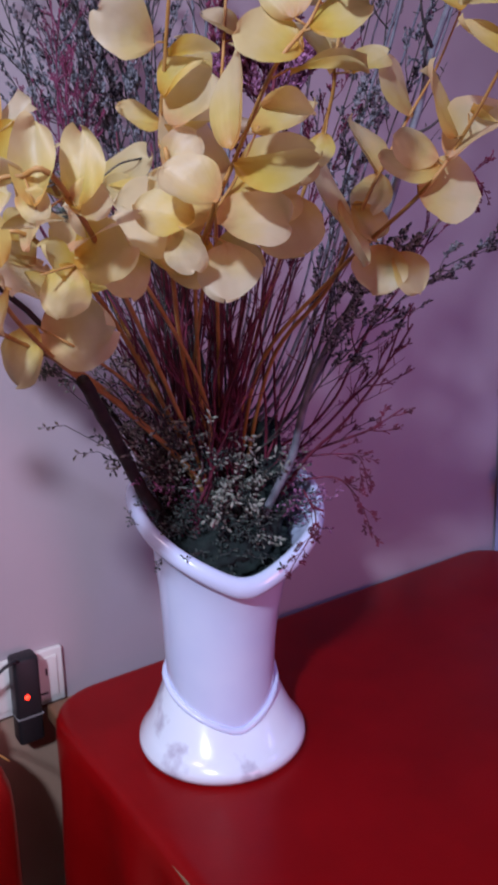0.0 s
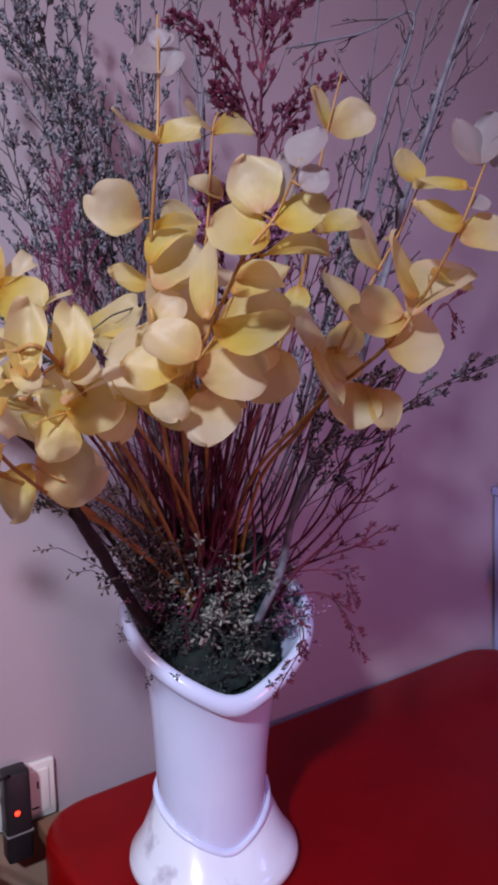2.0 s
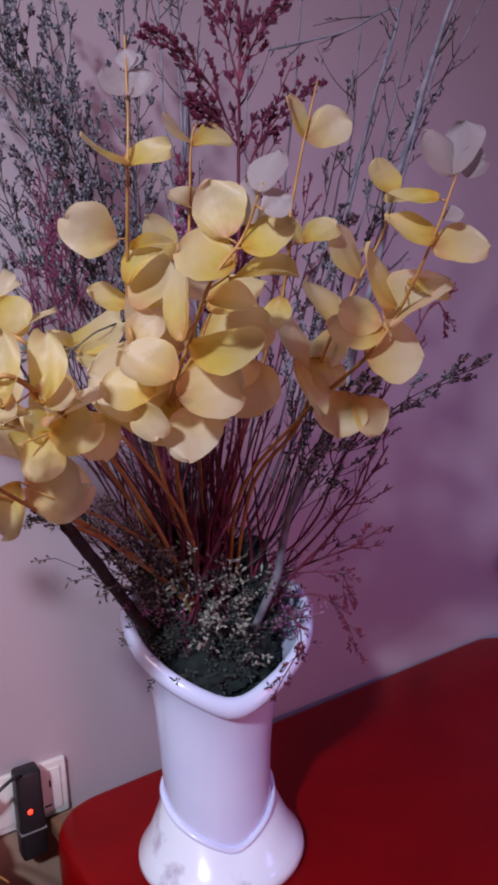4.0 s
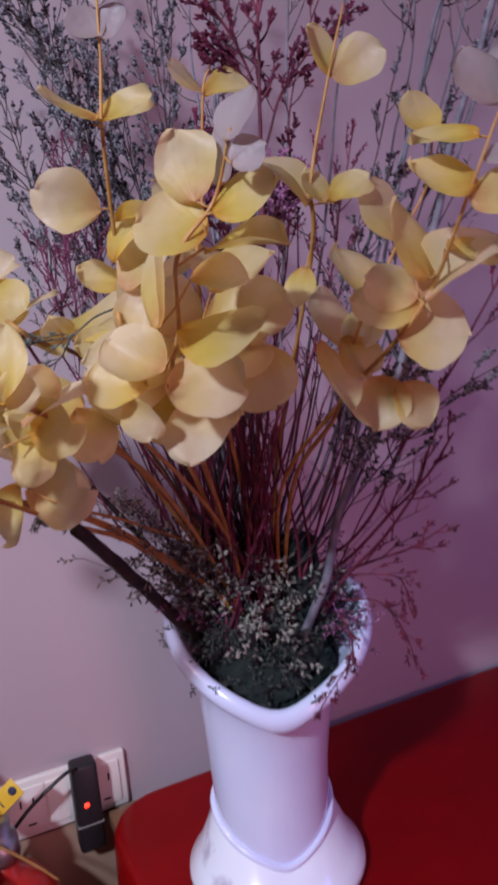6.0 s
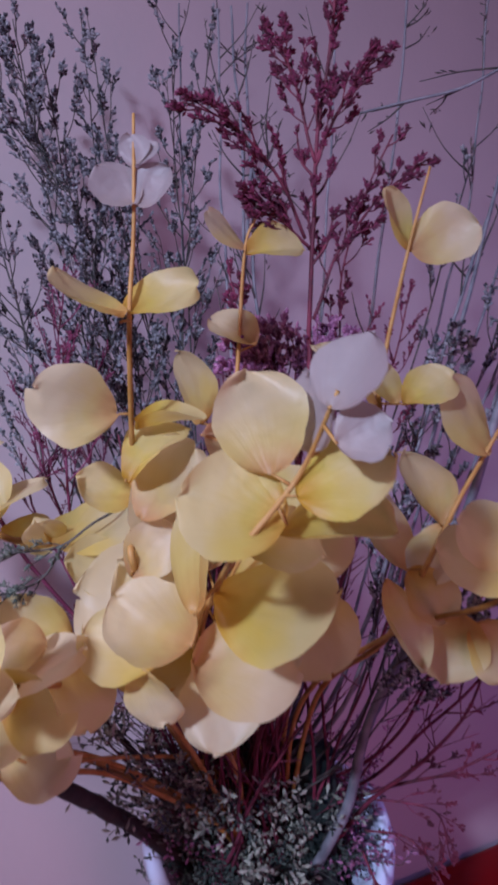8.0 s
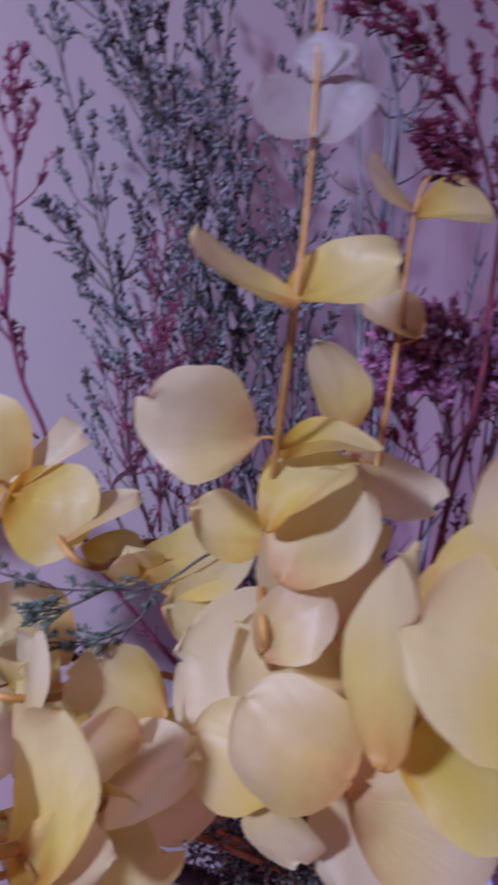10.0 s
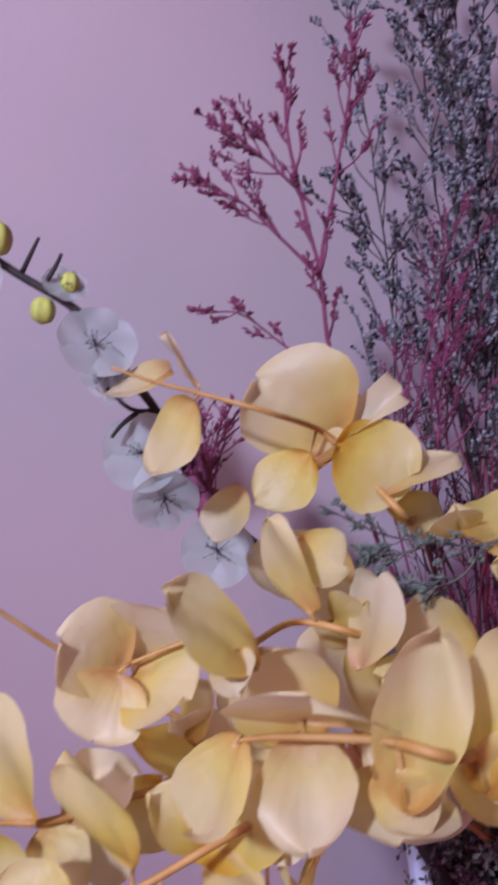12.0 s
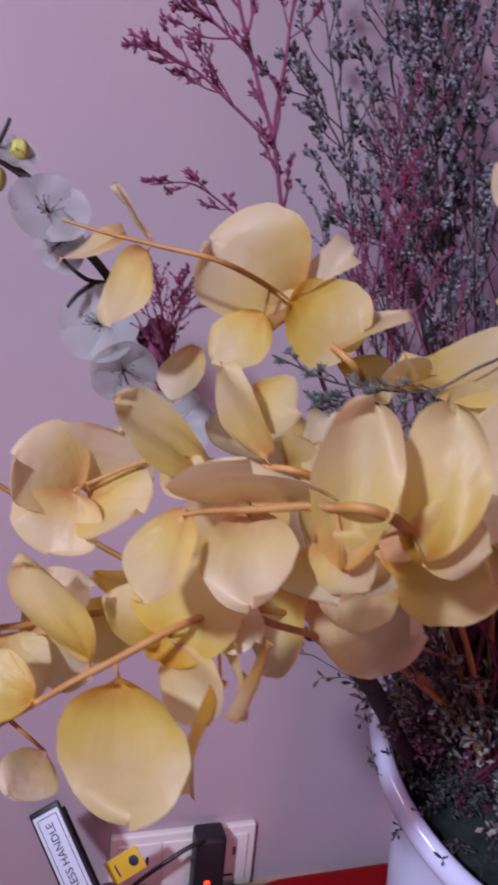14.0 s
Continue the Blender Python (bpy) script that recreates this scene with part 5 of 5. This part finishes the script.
def adapter():
    thing = tagged(new("power_adapter"), "black plug-in power adapter with a glowing red light", "adapter")
    y = WALL_Y - 0.0135
    part("body", box_bm((-0.222, y - 0.034, 0.698), (-0.182, y, 0.842), 0.006), MAT_BLACK, thing)
    part("band", box_bm((-0.2225, y - 0.0346, 0.742), (-0.1815, y - 0.002, 0.745), 0.0005), MAT_PLASTIC_GREY, thing, "thin grey seam")
    bm = bmesh.new()
    bmesh.ops.create_uvsphere(bm, u_segments=16, v_segments=8, radius=0.0042)
    for v in bm.verts:
        v.co = Vector((-0.205, y - 0.034, 0.778)) + Vector((v.co.x, v.co.y * 0.5, v.co.z))
    part("light", bm, MAT_LED, thing, "glowing red indicator light")
    bm = bmesh.new()
    tube(bm, smooth_line([(-0.212, y - 0.030, 0.838), (-0.222, y - 0.040, 0.846), (-0.250, y - 0.045, 0.836), (-0.300, y - 0.045, 0.800), (-0.340, y - 0.04, 0.745), (-0.36, y - 0.03, 0.66), (-0.37, y - 0.02, 0.50), (-0.38, y - 0.02, 0.2), (-0.38, y - 0.03, 0.003)], 8), 0.0028, 0.0028, 8)
    part("cord", bm, MAT_BLACK, thing, "thin black power cord")
    return thing


socket_plate()
adapter()
slab("trim", (-2.39, WALL_Y - 0.006, 0.0), (-0.02, WALL_Y + 0.002, 0.728), MAT_DADO)


# ---- the fire extinguisher ----
def extinguisher():
    thing = tagged(new("fire_extinguisher"), "red fire extinguisher hung beside the table, black valve and hose", "extinguisher")
    cx, cy = -0.335, 0.190
    bm = bmesh.new()
    rows = [(0.0, 0.25), (0.06, 0.25), (0.074, 0.262), (0.078, 0.28), (0.078, 0.66), (0.075, 0.695), (0.066, 0.722), (0.050, 0.745), (0.030, 0.760), (0.022, 0.764), (0.020, 0.785), (0.0, 0.786)]
    revolve(bm, [(lambda a, r=r, h=h: (r, h)) for r, h in rows], 40)
    bmesh.ops.remove_doubles(bm, verts=bm.verts, dist=0.00001)
    bmesh.ops.translate(bm, verts=bm.verts, vec=(cx, cy, 0))
    part("cylinder", bm, MAT_EXT_RED, thing)
    bm = bmesh.new()
    revolve(bm, [(lambda a, r=r, h=h: (r, h)) for r, h in ((0.0, 0.782), (0.024, 0.782), (0.026, 0.79), (0.024, 0.815), (0.017, 0.82), (0.017, 0.838), (0.0, 0.84))], 24)
    bmesh.ops.remove_doubles(bm, verts=bm.verts, dist=0.00001)
    bmesh.ops.translate(bm, verts=bm.verts, vec=(cx, cy, 0))
    part("valve", bm, MAT_METAL, thing, "dull metal valve")
    # levers lean up and away from the wall socket
    out = Vector((-0.27, -0.88, 0.38)).normalized()
    along = Vector((0.50, -0.14, -0.85))
    along = (along - along.dot(out) * out).normalized()
    turn = Matrix.Translation((-0.356, 0.172, 0.846)) @ Matrix((along, out.cross(along), out)).transposed().to_4x4()
    lever = None
    for name, lo, hi in (("squeeze_lever", (-0.118, -0.018, 0.018), (0.012, 0.018, 0.023)), ("carry_handle", (-0.105, -0.012, -0.012), (0.012, 0.012, -0.007))):
        bm = box_bm(lo, hi, 0.002)
        bmesh.ops.transform(bm, matrix=turn, verts=bm.verts)
        lever = lever or part(name, bm, MAT_BLACK, thing, "black steel lever")
        if name == "carry_handle":
            part(name, bm, MAT_BLACK, thing, "black steel handle")
    # the plate with its writing, on the lever's outer face
    bm = box_bm((-0.112, -0.0150, 0.0230), (-0.012, 0.0150, 0.0238), 0.0003)
    bmesh.ops.transform(bm, matrix=turn, verts=bm.verts)
    part("label_plate", bm, MAT_PLATE, lever, "pale plate lettered in dark blue")
    for lo, hi in (((-0.108, -0.0115, 0.0240), (-0.016, -0.0108, 0.0242)), ((-0.108, 0.0108, 0.0240), (-0.016, 0.0115, 0.0242)), ((-0.108, -0.0108, 0.0240), (-0.1072, 0.0108, 0.0242)), ((-0.0168, -0.0108, 0.0240), (-0.016, 0.0108, 0.0242))):
        bm = box_bm(lo, hi)
        bmesh.ops.transform(bm, matrix=turn, verts=bm.verts)
        part("border", bm, MAT_INK, lever, smooth=False)
    curve = bpy.data.curves.new("lettering", "FONT")
    curve.body, curve.size, curve.extrude, curve.align_x, curve.align_y = "PRESS HANDLE", 0.0122, 0.0001, "CENTER", "CENTER"
    ob = new("lettering", curve)
    me = bpy.data.meshes.new_from_object(ob.evaluated_get(bpy.context.evaluated_depsgraph_get()))
    bpy.data.objects.remove(ob)
    me.transform(turn @ Matrix.Translation((-0.060, 0.0, 0.0243)) @ Euler((0, 0, math.pi)).to_matrix().to_4x4())
    me.materials.append(MAT_INK)
    text = new("lettering", me)
    text.parent = lever
    # yellow tag, pin and hose
    bm = box_bm((-0.022, -0.0006, -0.014), (0.022, 0.0006, 0.014), 0.0005)
    tag_turn = Matrix.Translation((-0.318, 0.205, 0.860)) @ Euler((radians(-20), radians(-38), radians(-10))).to_matrix().to_4x4()
    bmesh.ops.transform(bm, matrix=tag_turn, verts=bm.verts)
    tag = part("safety_tag", bm, MAT_YELLOW, thing, "yellow plastic safety tag")
    bm = bmesh.new()
    bmesh.ops.create_uvsphere(bm, u_segments=14, v_segments=8, radius=0.0062)
    for v in bm.verts:
        v.co = Vector((v.co.x + 0.012, v.co.y * 0.2 - 0.001, v.co.z))
    bmesh.ops.transform(bm, matrix=tag_turn, verts=bm.verts)
    part("mark", bm, MAT_INK, tag, "dark round mark")
    bm = box_bm((-0.012, -0.0009, -0.008), (-0.010, -0.0005, 0.006))
    bmesh.ops.transform(bm, matrix=tag_turn, verts=bm.verts)
    part("bar", bm, MAT_INK, tag, smooth=False)
    bm = bmesh.new()
    tube(bm, smooth_line([(-0.355, 0.165, 0.835), (-0.325, 0.150, 0.815), (-0.292, 0.140, 0.785), (-0.270, 0.132, 0.762)], 5), 0.0020, 0.0016, 6)
    part("pull_pin", bm, MAT_TWIG, thing, "orange pull strip")
    bm = bmesh.new()
    tube(bm, smooth_line([(cx - 0.02, cy - 0.01, 0.805), (cx - 0.03, cy - 0.05, 0.80), (cx + 0.005, cy - 0.088, 0.765), (cx + 0.02, cy - 0.095, 0.70), (cx + 0.01, cy - 0.092, 0.55), (cx, cy - 0.090, 0.36)], 7), 0.0085, 0.0085, 10)
    part("hose", bm, MAT_BLACK, thing, "black rubber hose")
    bm = box_bm((cx - 0.03, cy + 0.07, 0.40), (cx + 0.03, WALL_Y - 0.006, 0.62), 0.004)
    part("bracket", bm, MAT_BLACK, thing, "black wall bracket")
    return thing


extinguisher()
